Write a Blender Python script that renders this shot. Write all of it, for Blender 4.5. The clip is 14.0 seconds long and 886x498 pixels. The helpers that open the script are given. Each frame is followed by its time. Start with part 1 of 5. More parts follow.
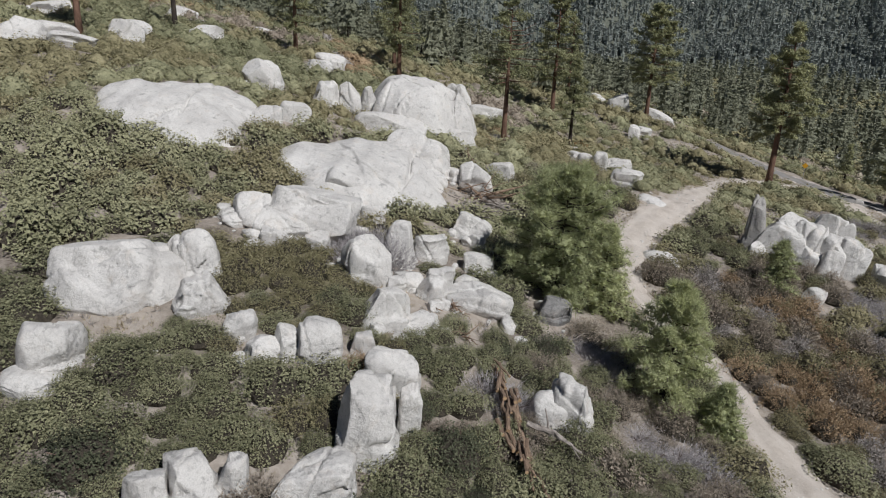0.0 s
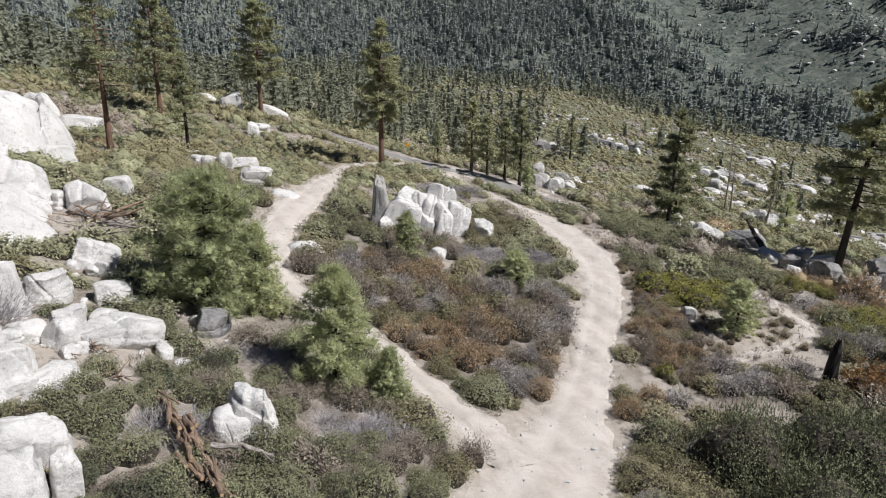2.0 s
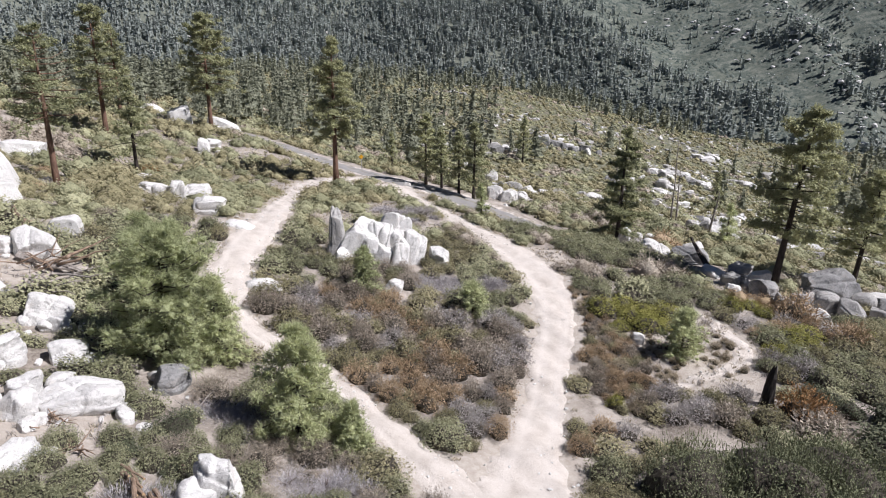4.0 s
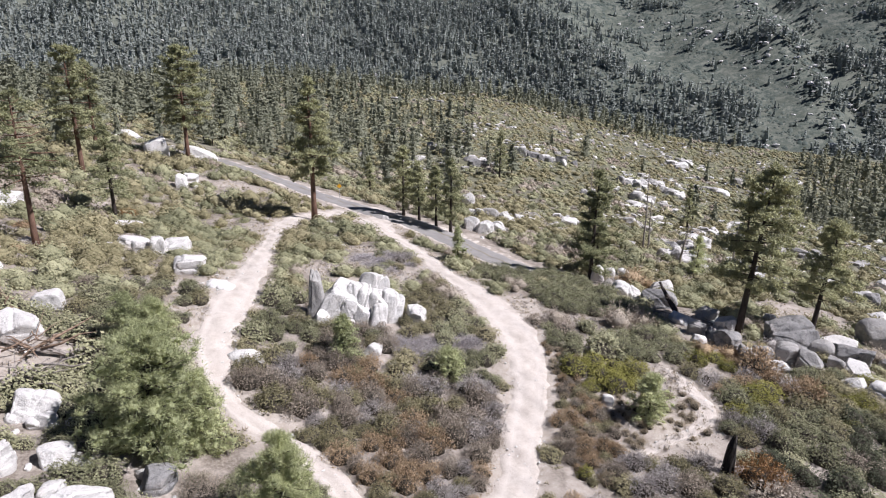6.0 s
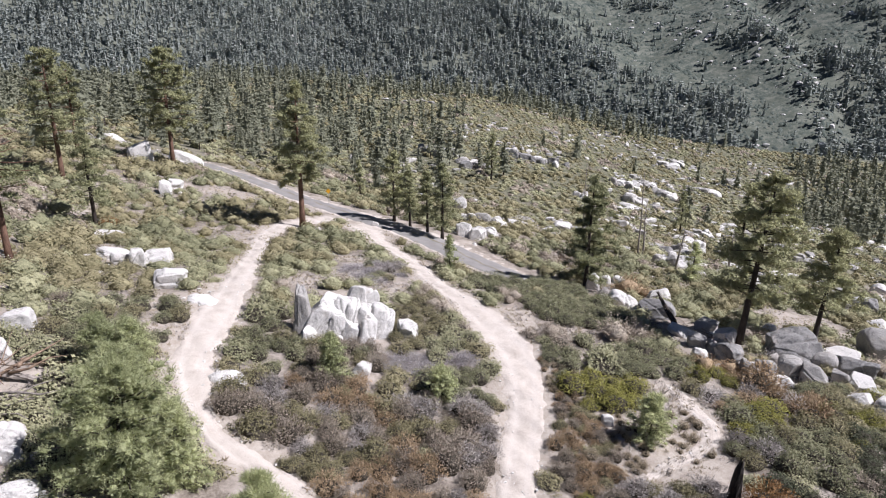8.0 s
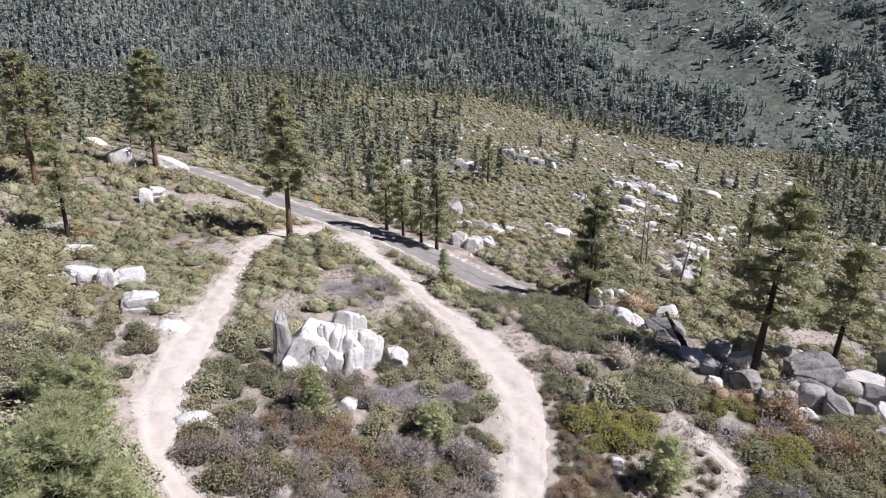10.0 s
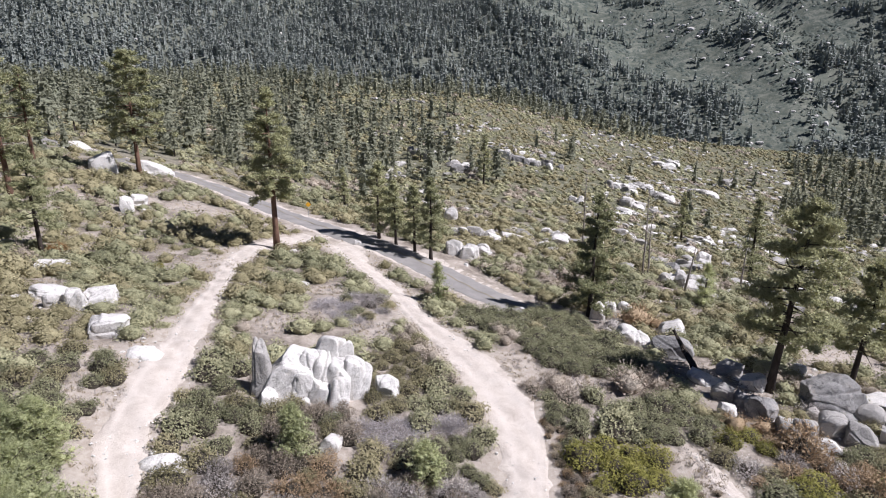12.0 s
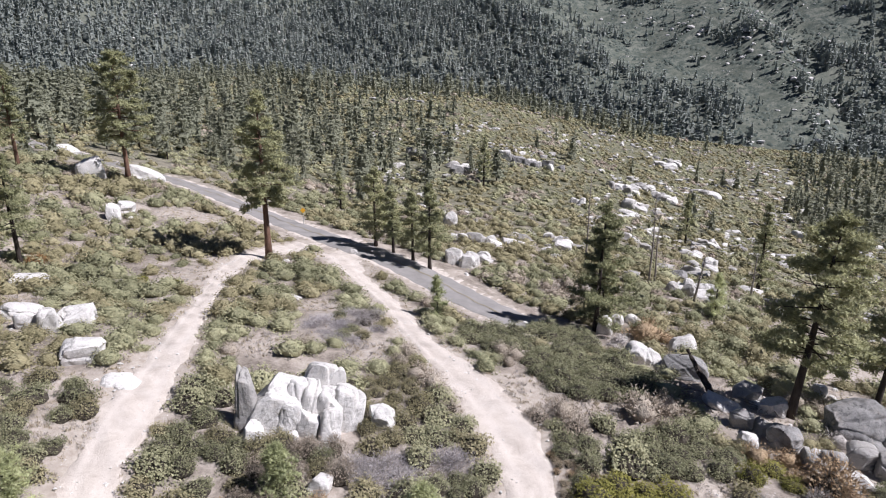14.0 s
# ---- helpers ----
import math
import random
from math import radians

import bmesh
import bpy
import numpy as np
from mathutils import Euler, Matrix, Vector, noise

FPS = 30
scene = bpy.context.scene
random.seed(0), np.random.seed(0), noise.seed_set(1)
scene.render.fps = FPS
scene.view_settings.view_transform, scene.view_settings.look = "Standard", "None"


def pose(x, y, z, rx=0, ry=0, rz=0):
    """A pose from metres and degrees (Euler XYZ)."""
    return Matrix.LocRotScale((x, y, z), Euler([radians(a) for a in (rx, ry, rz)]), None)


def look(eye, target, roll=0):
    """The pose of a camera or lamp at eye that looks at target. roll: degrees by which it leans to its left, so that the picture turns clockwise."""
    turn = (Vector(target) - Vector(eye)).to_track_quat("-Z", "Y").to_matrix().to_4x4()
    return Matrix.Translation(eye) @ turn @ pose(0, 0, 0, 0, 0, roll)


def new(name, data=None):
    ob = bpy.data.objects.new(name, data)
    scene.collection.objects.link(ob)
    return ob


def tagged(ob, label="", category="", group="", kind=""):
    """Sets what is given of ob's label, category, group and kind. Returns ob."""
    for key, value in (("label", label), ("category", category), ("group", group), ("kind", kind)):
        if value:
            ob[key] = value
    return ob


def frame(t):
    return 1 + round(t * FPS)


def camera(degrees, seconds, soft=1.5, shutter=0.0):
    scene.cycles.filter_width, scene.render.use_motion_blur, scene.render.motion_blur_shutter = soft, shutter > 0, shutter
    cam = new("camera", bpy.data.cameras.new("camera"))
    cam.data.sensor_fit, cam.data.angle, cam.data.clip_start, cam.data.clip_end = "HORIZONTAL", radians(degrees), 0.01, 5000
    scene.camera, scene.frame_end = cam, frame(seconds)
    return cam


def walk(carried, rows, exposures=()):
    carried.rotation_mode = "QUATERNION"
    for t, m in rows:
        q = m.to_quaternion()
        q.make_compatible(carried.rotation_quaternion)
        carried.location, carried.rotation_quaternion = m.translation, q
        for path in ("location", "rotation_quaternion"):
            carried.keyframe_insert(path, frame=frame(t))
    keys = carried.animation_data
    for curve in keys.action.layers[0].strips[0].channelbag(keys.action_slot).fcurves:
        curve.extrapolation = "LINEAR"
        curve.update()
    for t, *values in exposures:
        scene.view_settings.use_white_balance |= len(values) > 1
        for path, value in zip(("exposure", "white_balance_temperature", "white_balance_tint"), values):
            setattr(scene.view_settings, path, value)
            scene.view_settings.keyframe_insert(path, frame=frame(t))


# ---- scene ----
cam = camera(69.7, 14.0, soft=1.1)
PATH = [
    (0, pose(0.000, 0.000, 15.645, 72.609, -2.470, 40.840)),
    (0.5, pose(-0.069, -0.036, 15.534, 73.131, -1.734, 25.898)),
    (1, pose(-0.093, -0.128, 15.570, 73.300, -1.249, 16.561)),
    (1.5, pose(-0.155, -0.166, 15.621, 73.341, -0.910, 10.777)),
    (2, pose(-0.206, -0.173, 15.662, 73.301, -0.677, 7.482)),
    (2.5, pose(-0.249, -0.177, 15.688, 73.254, -0.513, 5.215)),
    (3, pose(-0.285, -0.207, 16.203, 73.155, -0.494, 3.989)),
    (5.5, pose(-0.059, -0.330, 22.824, 72.823, -0.316, 2.423)),
    (6, pose(0.011, -0.275, 23.913, 72.832, -0.225, 1.337)),
    (6.5, pose(0.093, -0.077, 24.216, 72.857, -0.192, 0.991)),
    (7, pose(0.076, 0.379, 24.184, 72.860, -0.193, 0.766)),
    (7.5, pose(0.003, 1.127, 24.213, 72.853, -0.191, 0.623)),
    (8, pose(-0.041, 2.048, 24.271, 72.840, -0.186, 0.532)),
    (10.5, pose(0.281, 7.850, 24.813, 72.669, -0.109, 0.034)),
    (11, pose(0.335, 8.857, 24.916, 72.630, -0.068, -0.133)),
    (11.5, pose(0.383, 9.754, 24.986, 72.611, -0.057, -0.172)),
    (12, pose(0.413, 10.670, 25.042, 72.586, -0.040, -0.223)),
    (12.5, pose(0.415, 11.564, 25.121, 72.530, -0.020, -0.248)),
    (13, pose(0.412, 12.453, 25.191, 72.520, -0.027, -0.258)),
    (13.5, pose(0.361, 13.355, 25.310, 72.455, 0.013, -0.303)),
    (14, pose(0.450, 14.293, 25.340, 72.454, 0.037, -0.298)),
]
walk(cam, PATH, [(0.0, -0.36, 5960, 11), (0.5, -0.22, 5960, 11), (1.0, -0.05, 5960, 11), (2.0, 0.16, 5960, 12), (3.0, 0.37, 5900, 14), (6.0, 0.47, 5850, 19), (14.0, 0.43, 5850, 19)])

# ---- world, sun, exposure ----
SUN = Vector((0.955, -0.17, 1.08)).normalized()
world = bpy.data.worlds.new("world")
scene.world = world
world.use_nodes = True
wn = world.node_tree.nodes
sky = wn.new("ShaderNodeTexSky")
sky.sky_type, sky.sun_disc = "NISHITA", False
sky.sun_elevation = math.asin(SUN.z)
sky.sun_rotation = math.atan2(SUN.x, SUN.y)
sky.altitude, sky.air_density, sky.dust_density = 2000, 0.45, 0.1
wn["Background"].inputs["Strength"].default_value = 0.05
world.node_tree.links.new(sky.outputs["Color"], wn["Background"].inputs["Color"])
lamp = bpy.data.lights.new("sun", "SUN")
lamp.energy, lamp.angle, lamp.color = 5.0, radians(0.53), (1.0, 0.95, 0.87)
sun = new("sun", lamp)
sun.matrix_basis = look(SUN * 300, (0, 0, 0))


# ---- materials ----
def mat_base(name, rough):
    m = bpy.data.materials.new(name)
    m.use_nodes = True
    nt = m.node_tree
    b = nt.nodes["Principled BSDF"]
    b.inputs["Roughness"].default_value = rough
    b.inputs["Specular IOR Level"].default_value = 0.25
    return m, nt, b


def tex_noise(nt, scale, detail=5.0, rough=0.6, vec=None, dist=0.0):
    n = nt.nodes.new("ShaderNodeTexNoise")
    n.inputs["Scale"].default_value, n.inputs["Detail"].default_value = scale, detail
    n.inputs["Roughness"].default_value, n.inputs["Distortion"].default_value = rough, dist
    if vec is not None:
        nt.links.new(vec, n.inputs["Vector"])
    return n.outputs["Fac"]


def ramp(nt, fac, *stops):
    r = nt.nodes.new("ShaderNodeValToRGB")
    while len(r.color_ramp.elements) < len(stops):
        r.color_ramp.elements.new(0.5)
    for el, (pos, col) in zip(r.color_ramp.elements, stops):
        el.position = pos
        el.color = (*col, 1) if len(col) == 3 else col
    nt.links.new(fac, r.inputs["Fac"])
    return r.outputs["Color"]


def blend(nt, fac, a, b, mode="MIX"):
    m = nt.nodes.new("ShaderNodeMix")
    m.data_type, m.blend_type = "RGBA", mode
    for sock, val in ((m.inputs[0], fac), (m.inputs[6], a), (m.inputs[7], b)):
        if isinstance(val, (int, float)):
            sock.default_value = val
        elif isinstance(val, tuple):
            sock.default_value = (*val, 1)
        else:
            nt.links.new(val, sock)
    return m.outputs[2]


def bump(nt, b, height, strength, dist):
    n = nt.nodes.new("ShaderNodeBump")
    n.inputs["Strength"].default_value, n.inputs["Distance"].default_value = strength, dist
    nt.links.new(height, n.inputs["Height"])
    nt.links.new(n.outputs["Normal"], b.inputs["Normal"])


def world_vec(nt):
    return nt.nodes.new("ShaderNodeNewGeometry").outputs["Position"]


def attr(nt, name):
    a = nt.nodes.new("ShaderNodeAttribute")
    a.attribute_name = name
    return a.outputs["Fac"]


def make_granite(name, pale, grey, stain, amount):
    """Weathered granite: broad pale and grey areas, lichen blots, mineral speckle, thin dark seams."""
    m, nt, b = mat_base(name, 0.88)
    v = world_vec(nt)
    col = ramp(nt, tex_noise(nt, 0.55, 5, 0.55, v, 0.4), (0.32, grey), (0.6, pale))
    lich = ramp(nt, tex_noise(nt, 2.1, 9, 0.74, v, 0.5), (amount, (0, 0, 0)), (amount + 0.12, (0.8, 0.8, 0.8)))
    col = blend(nt, lich, col, stain)
    skin = ramp(nt, tex_noise(nt, 6.5, 8, 0.8, v, 0.3), (0.50, (0, 0, 0)), (0.64, (0.35, 0.35, 0.35)))
    col = blend(nt, skin, col, stain)
    fine = ramp(nt, tex_noise(nt, 30, 3, 0.75, v), (0.32, (0.5, 0.49, 0.47)), (0.55, (1, 1, 1)))
    col = blend(nt, 0.45, col, fine, "MULTIPLY")
    warm = ramp(nt, tex_noise(nt, 1.1, 6, 0.7, v), (0.55, (0, 0, 0)), (0.75, (0.35, 0.35, 0.35)))
    col = blend(nt, warm, col, (0.60, 0.50, 0.40))
    nt.links.new(col, b.inputs["Base Color"])
    bump(nt, b, tex_noise(nt, 4.0, 12, 0.70, v, 0.3), 0.75, 0.16)
    return m


GRANITE = make_granite("granite", (0.736, 0.715, 0.685), (0.599, 0.578, 0.552), (0.282, 0.274, 0.261), 0.55)
GRANITE_DARK = make_granite("varnished_granite", (0.328, 0.320, 0.310), (0.213, 0.209, 0.205), (0.082, 0.082, 0.086), 0.52)

GRANITE_GREY = make_granite("grey_granite", (0.443, 0.426, 0.402), (0.312, 0.299, 0.287), (0.164, 0.160, 0.154), 0.56)


def make_ground():
    m, nt, b = mat_base("sandy_ground", 0.95)
    v = world_vec(nt)
    big = tex_noise(nt, 0.35, 6, 0.65, v)
    sand = ramp(nt, tex_noise(nt, 2.2, 7, 0.7, v), (0.3, (0.286, 0.245, 0.206)), (0.65, (0.462, 0.412, 0.361)))
    duff = ramp(nt, tex_noise(nt, 5.5, 8, 0.75, v), (0.3, (0.09, 0.075, 0.06)), (0.5, (0.20, 0.17, 0.14)), (0.72, (0.36, 0.32, 0.275)))
    near = blend(nt, ramp(nt, big, (0.42, (0, 0, 0)), (0.58, (1, 1, 1))), duff, sand)
    # Mountain scrub colours include a blue-grey haze tint, blended in with distance below.
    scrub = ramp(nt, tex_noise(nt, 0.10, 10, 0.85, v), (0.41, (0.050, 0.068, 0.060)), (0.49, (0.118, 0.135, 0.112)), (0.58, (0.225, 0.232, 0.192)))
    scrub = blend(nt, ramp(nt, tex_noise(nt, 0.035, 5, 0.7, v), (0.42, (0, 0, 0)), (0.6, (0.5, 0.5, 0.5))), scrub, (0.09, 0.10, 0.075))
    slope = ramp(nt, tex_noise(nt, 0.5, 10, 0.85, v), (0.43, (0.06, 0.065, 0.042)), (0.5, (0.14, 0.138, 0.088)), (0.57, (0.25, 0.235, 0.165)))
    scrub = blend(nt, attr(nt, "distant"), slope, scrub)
    far = blend(nt, ramp(nt, tex_noise(nt, 0.06, 10, 0.8, v), (0.64, (0, 0, 0)), (0.70, (1, 1, 1))), scrub, (0.42, 0.39, 0.35))
    near = blend(nt, attr(nt, "sandy"), near, ramp(nt, tex_noise(nt, 1.6, 8, 0.75, v), (0.3, (0.302, 0.256, 0.210)), (0.65, (0.487, 0.437, 0.382))))
    far = blend(nt, attr(nt, "wooded"), far, ramp(nt, tex_noise(nt, 0.3, 6, 0.7, v), (0.3, (0.095, 0.107, 0.085)), (0.7, (0.20, 0.205, 0.165))))
    col = blend(nt, attr(nt, "scrub"), near, far)
    nt.links.new(col, b.inputs["Base Color"])
    bump(nt, b, tex_noise(nt, 6, 8, 0.75, v), 0.6, 0.10)
    return m


GROUND = make_ground()


def make_track():
    m, nt, b = mat_base("packed_sand", 0.95)
    v = world_vec(nt)
    col = ramp(nt, tex_noise(nt, 0.8, 8, 0.72, v, 0.5), (0.28, (0.403, 0.349, 0.300)), (0.5, (0.526, 0.470, 0.414)), (0.72, (0.627, 0.573, 0.517)))
    rut = attr(nt, "rut")
    col = blend(nt, rut, col, (0.610, 0.554, 0.498))
    speck = ramp(nt, tex_noise(nt, 11, 5, 0.8, v), (0.58, (0, 0, 0)), (0.68, (0.8, 0.8, 0.8)))
    col = blend(nt, speck, col, (0.280, 0.230, 0.185))
    grit = ramp(nt, tex_noise(nt, 27, 2, 0.7, v), (0.62, (0, 0, 0)), (0.70, (0.7, 0.7, 0.7)))
    col = blend(nt, grit, col, (0.739, 0.694, 0.638))
    nt.links.new(col, b.inputs["Base Color"])
    bump(nt, b, tex_noise(nt, 7, 9, 0.8, v), 0.8, 0.07)
    return m


TRACK = make_track()


def make_asphalt():
    m, nt, b = mat_base("old_asphalt", 0.9)
    v = world_vec(nt)
    col = ramp(nt, tex_noise(nt, 0.5, 7, 0.7, v), (0.3, (0.198, 0.190, 0.181)), (0.7, (0.294, 0.280, 0.267)))
    col = blend(nt, ramp(nt, tex_noise(nt, 14, 4, 0.8, v), (0.4, (0, 0, 0)), (0.7, (0.426, 0.426, 0.426))), col, (0.320, 0.299, 0.277))
    nt.links.new(col, b.inputs["Base Color"])
    bump(nt, b, tex_noise(nt, 30, 3, 0.7, v), 0.3, 0.02)
    return m


ASPHALT = make_asphalt()


def plain(name, a, c, scale=3.0, rough=0.85, stretch=(1, 1, 1), strength=0.5, dist=0.04):
    m, nt, b = mat_base(name, rough)
    mp = nt.nodes.new("ShaderNodeMapping")
    mp.inputs["Scale"].default_value = stretch
    tc = nt.nodes.new("ShaderNodeTexCoord")
    nt.links.new(tc.outputs["Object"], mp.inputs["Vector"])
    n = tex_noise(nt, scale, 8, 0.72, mp.outputs["Vector"])
    nt.links.new(ramp(nt, n, (0.3, a), (0.68, c)), b.inputs["Base Color"])
    bump(nt, b, n, strength, dist)
    return m


BARK = plain("pine_bark", (0.07, 0.042, 0.030), (0.25, 0.15, 0.105), 4.0, 0.9, (1, 1, 0.22), 0.9, 0.08)
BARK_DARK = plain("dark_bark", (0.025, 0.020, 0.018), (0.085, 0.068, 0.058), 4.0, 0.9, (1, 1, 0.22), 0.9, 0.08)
DEADWOOD = plain("weathered_wood", (0.13, 0.11, 0.095), (0.42, 0.38, 0.34), 5.0, 0.85, (1, 1, 0.15), 0.7, 0.04)
ROTWOOD = plain("rotten_wood", (0.075, 0.05, 0.036), (0.40, 0.29, 0.205), 5.0, 0.9, (0.3, 1, 1), 0.9, 0.06)
SAWN = plain("sawn_wood", (0.34, 0.22, 0.12), (0.52, 0.37, 0.22), 9.0, 0.85)
CHAR = plain("charred_wood", (0.010, 0.009, 0.009), (0.04, 0.034, 0.03), 5.0, 0.8, (1, 1, 0.2), 0.9, 0.06)
YELLOW = plain("yellow_sign_paint", (0.72, 0.36, 0.02), (0.80, 0.42, 0.03), 2.0, 0.5, (1, 1, 1), 0.05, 0.01)
LINE_YELLOW = plain("road_line_paint", (0.20, 0.18, 0.14), (0.27, 0.235, 0.165), 4.0, 0.8, (1, 1, 1), 0.1, 0.01)
METAL = plain("galvanised_steel", (0.32, 0.32, 0.32), (0.45, 0.45, 0.45), 6.0, 0.5, (1, 1, 1), 0.1, 0.01)
# Solid shrub cores: twig brown, darkened to paint the shade between leaves.
THICK = plain("twig_core_shade", (0.03, 0.026, 0.02), (0.11, 0.094, 0.072), 14.0, 0.95, (1, 1, 1), 1.0, 0.1)
TWIG = plain("stem_wood", (0.07, 0.045, 0.035), (0.19, 0.13, 0.10), 6.0, 0.85)


def foliage(name, dark, mid, light, trans=0.1, rough=0.75, fine=9.0, vary=1.0):
    m, nt, b = mat_base(name, rough)
    v = world_vec(nt)
    total = None
    for src, gain in ((tex_noise(nt, fine, 3, 0.7, v), 0.95), (tex_noise(nt, 1.3, 4, 0.6, v), 0.45),
                      (nt.nodes.new("ShaderNodeNewGeometry").outputs["Random Per Island"], 0.30),
                      (nt.nodes.new("ShaderNodeObjectInfo").outputs["Random"], 0.22), (attr(nt, "tint"), 0.58)):
        n = nt.nodes.new("ShaderNodeMath")
        n.operation = "MULTIPLY_ADD"
        nt.links.new(src, n.inputs[0])
        n.inputs[1].default_value = gain * vary
        if total is None:
            n.inputs[2].default_value = 0.5 - 0.975 * vary
        else:
            nt.links.new(total, n.inputs[2])
        total = n.outputs[0]
    col = ramp(nt, total, (0.12, dark), (0.5, mid), (0.88, light))
    nt.links.new(col, b.inputs["Base Color"])
    bump(nt, b, tex_noise(nt, fine * 1.3, 3, 0.7, v), 0.9, 0.12)
    tr = nt.nodes.new("ShaderNodeBsdfTranslucent")
    nt.links.new(col, tr.inputs["Color"])
    ms = nt.nodes.new("ShaderNodeMixShader")
    ms.inputs[0].default_value = trans
    nt.links.new(b.outputs[0], ms.inputs[1])
    nt.links.new(tr.outputs[0], ms.inputs[2])
    nt.links.new(ms.outputs[0], nt.nodes["Material Output"].inputs["Surface"])
    return m


LEAF = {
    "manzanita": foliage("manzanita_leaf", (0.082, 0.087, 0.049), (0.272, 0.273, 0.157), (0.478, 0.463, 0.285)),
    "olive": foliage("olive_brush_leaf", (0.089, 0.082, 0.045), (0.278, 0.252, 0.139), (0.447, 0.402, 0.244)),
    "oak": foliage("scrub_oak_leaf", (0.045, 0.053, 0.032), (0.11, 0.12, 0.072), (0.22, 0.225, 0.14)),
    "bright": foliage("yellow_green_leaf", (0.151, 0.151, 0.034), (0.280, 0.269, 0.067), (0.437, 0.403, 0.123)),
    "grey": foliage("grey_dry_twig", (0.20, 0.18, 0.168), (0.45, 0.412, 0.385), (0.72, 0.67, 0.63), 0.15, fine=14.0),
    "brown": foliage("brown_dry_twig", (0.18, 0.148, 0.118), (0.40, 0.34, 0.27), (0.62, 0.54, 0.44), 0.15, fine=14.0),
    "rust": foliage("rust_dry_leaf", (0.21, 0.14, 0.08), (0.46, 0.335, 0.205), (0.66, 0.51, 0.34), 0.15, fine=14.0),
    "ochre": foliage("orange_brown_seed_heads", (0.19, 0.10, 0.04), (0.36, 0.205, 0.085), (0.52, 0.33, 0.16), fine=14.0),
    "thicket": foliage("thicket_leaf", (0.075, 0.085, 0.045), (0.21, 0.225, 0.125), (0.37, 0.375, 0.22)),
    "dead": foliage("dead_twig", (0.24, 0.222, 0.228), (0.46, 0.43, 0.435), (0.68, 0.64, 0.64), 0.0),
    "straw": foliage("straw_grass", (0.26, 0.205, 0.135), (0.42, 0.35, 0.245), (0.57, 0.50, 0.38)),
    "needle": foliage("pine_needles", (0.168, 0.188, 0.101), (0.375, 0.381, 0.213), (0.616, 0.599, 0.353), 0.30, fine=5.0),
    "young": foliage("young_pine_needles", (0.284, 0.312, 0.176), (0.562, 0.590, 0.333), (0.811, 0.820, 0.508), 0.5),
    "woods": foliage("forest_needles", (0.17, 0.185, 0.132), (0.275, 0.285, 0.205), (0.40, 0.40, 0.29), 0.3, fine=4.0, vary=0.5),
    # Blue haze is mixed into the hill and far colours; far is lightened too.
    "hill": foliage("hazed_scrub_leaf", (0.03, 0.046, 0.04), (0.066, 0.086, 0.074), (0.13, 0.15, 0.128), 0.1, fine=1.2),
    "far": foliage("hazed_conifer_needles", (0.21, 0.236, 0.215), (0.31, 0.338, 0.308), (0.42, 0.442, 0.405), 0.25, fine=1.2, vary=0.5),
}

# ---- land ----
SHAPE = (-8.686, 29.683, -20.404, -6.506, 4.246, -6.075, 0.032, -2.627, 1.711, 7.107, -4.2, -0.659, -7.281, -2.058, -0.912)
KNOLLS = (
    (-60, 20, 13, 0.93), (-42, 28, 13, 1.0), (-42, 48, 13, -0.84), (-48, 80, 13, -2.74), (-50, 112, 13, 1.38), (-25, 30, 13, -0.4),
    (-24, 52, 13, 0.8), (-24, 75, 13, -0.47), (-8, 36, 13, -1.28), (-6, 58, 13, 1.13), (-8, 76, 13, 0.67), (0, 98, 13, 1.08),
    (6, 24, 13, -1.03), (10, 40, 13, -0.87), (10, 60, 13, 0.68), (12, 82, 13, -1.67), (26, 52, 13, 0.9), (30, 75, 13, 0.34),
    (34, 98, 13, 0.91), (60, 155, 45, -1.12), (14, 200, 45, -2.64), (40, 260, 45, 2.37), (-15, 10, 13, 2.42),
)


def smooth(a, b, v):
    t = np.clip((v - a) / (b - a), 0, 1)
    return t * t * (3 - 2 * t)


def land(x, y):
    """Height of the hillside, its far crest and the mountain across the valley."""
    x, y = np.asarray(x, float), np.asarray(y, float)
    u, v = np.arctan(x / 60), np.log1p(np.maximum(np.minimum(y, 400) + 20, 1) / 60)
    h, k = 0, 0
    for i in range(5):
        for j in range(5 - i):
            h = h + SHAPE[k] * u**i * v**j
            k += 1
    for a, b, s, q in KNOLLS:
        h = h + q * np.exp(-((x - a) ** 2 + (y - b) ** 2) / (2 * s * s))
    h = h + 13 * np.exp(-(((y - 430) / 95) ** 2)) * smooth(-250, -60, x)
    h = h - np.maximum(0, y - 440) ** 2 / 260 * smooth(-400, -100, x) - np.maximum(0, y - 440) * 0.08
    r = np.hypot(x, y)
    m = -70 + 0.5 * (r - 690) + 14 * np.sin(x * 0.013 + 1) * np.sin(y * 0.008)
    m = m + smooth(700, 900, r) * (6 * np.sin(x * 0.031 + y * 0.011) + 2.5 * np.sin(x * 0.057 - y * 0.043 + 2) + 0.8 * np.sin(x * 0.13 + y * 0.09))
    gully = np.degrees(np.arctan2(x, np.maximum(y, 1))) - 25.0 + (r - 1003) * 0.0257
    m = m + smooth(680, 760, r) * (9 * np.exp(-(((gully + 2.2) / 1.5) ** 2)) - 13 * np.exp(-((gully / 1.0) ** 2)))
    m = np.minimum(m, 300 - 0.05 * (r - 1400))
    h = np.logaddexp(h / 8, m / 8) * 8
    return h + 0.07 * np.sin(x * 1.1 + 0.6 * y) + 0.06 * np.sin(1.7 * y - 0.8 * x + 1) + 0.04 * np.sin(2.9 * x + 2.3 * y)


def height(x, y):
    return float(land(x, y))


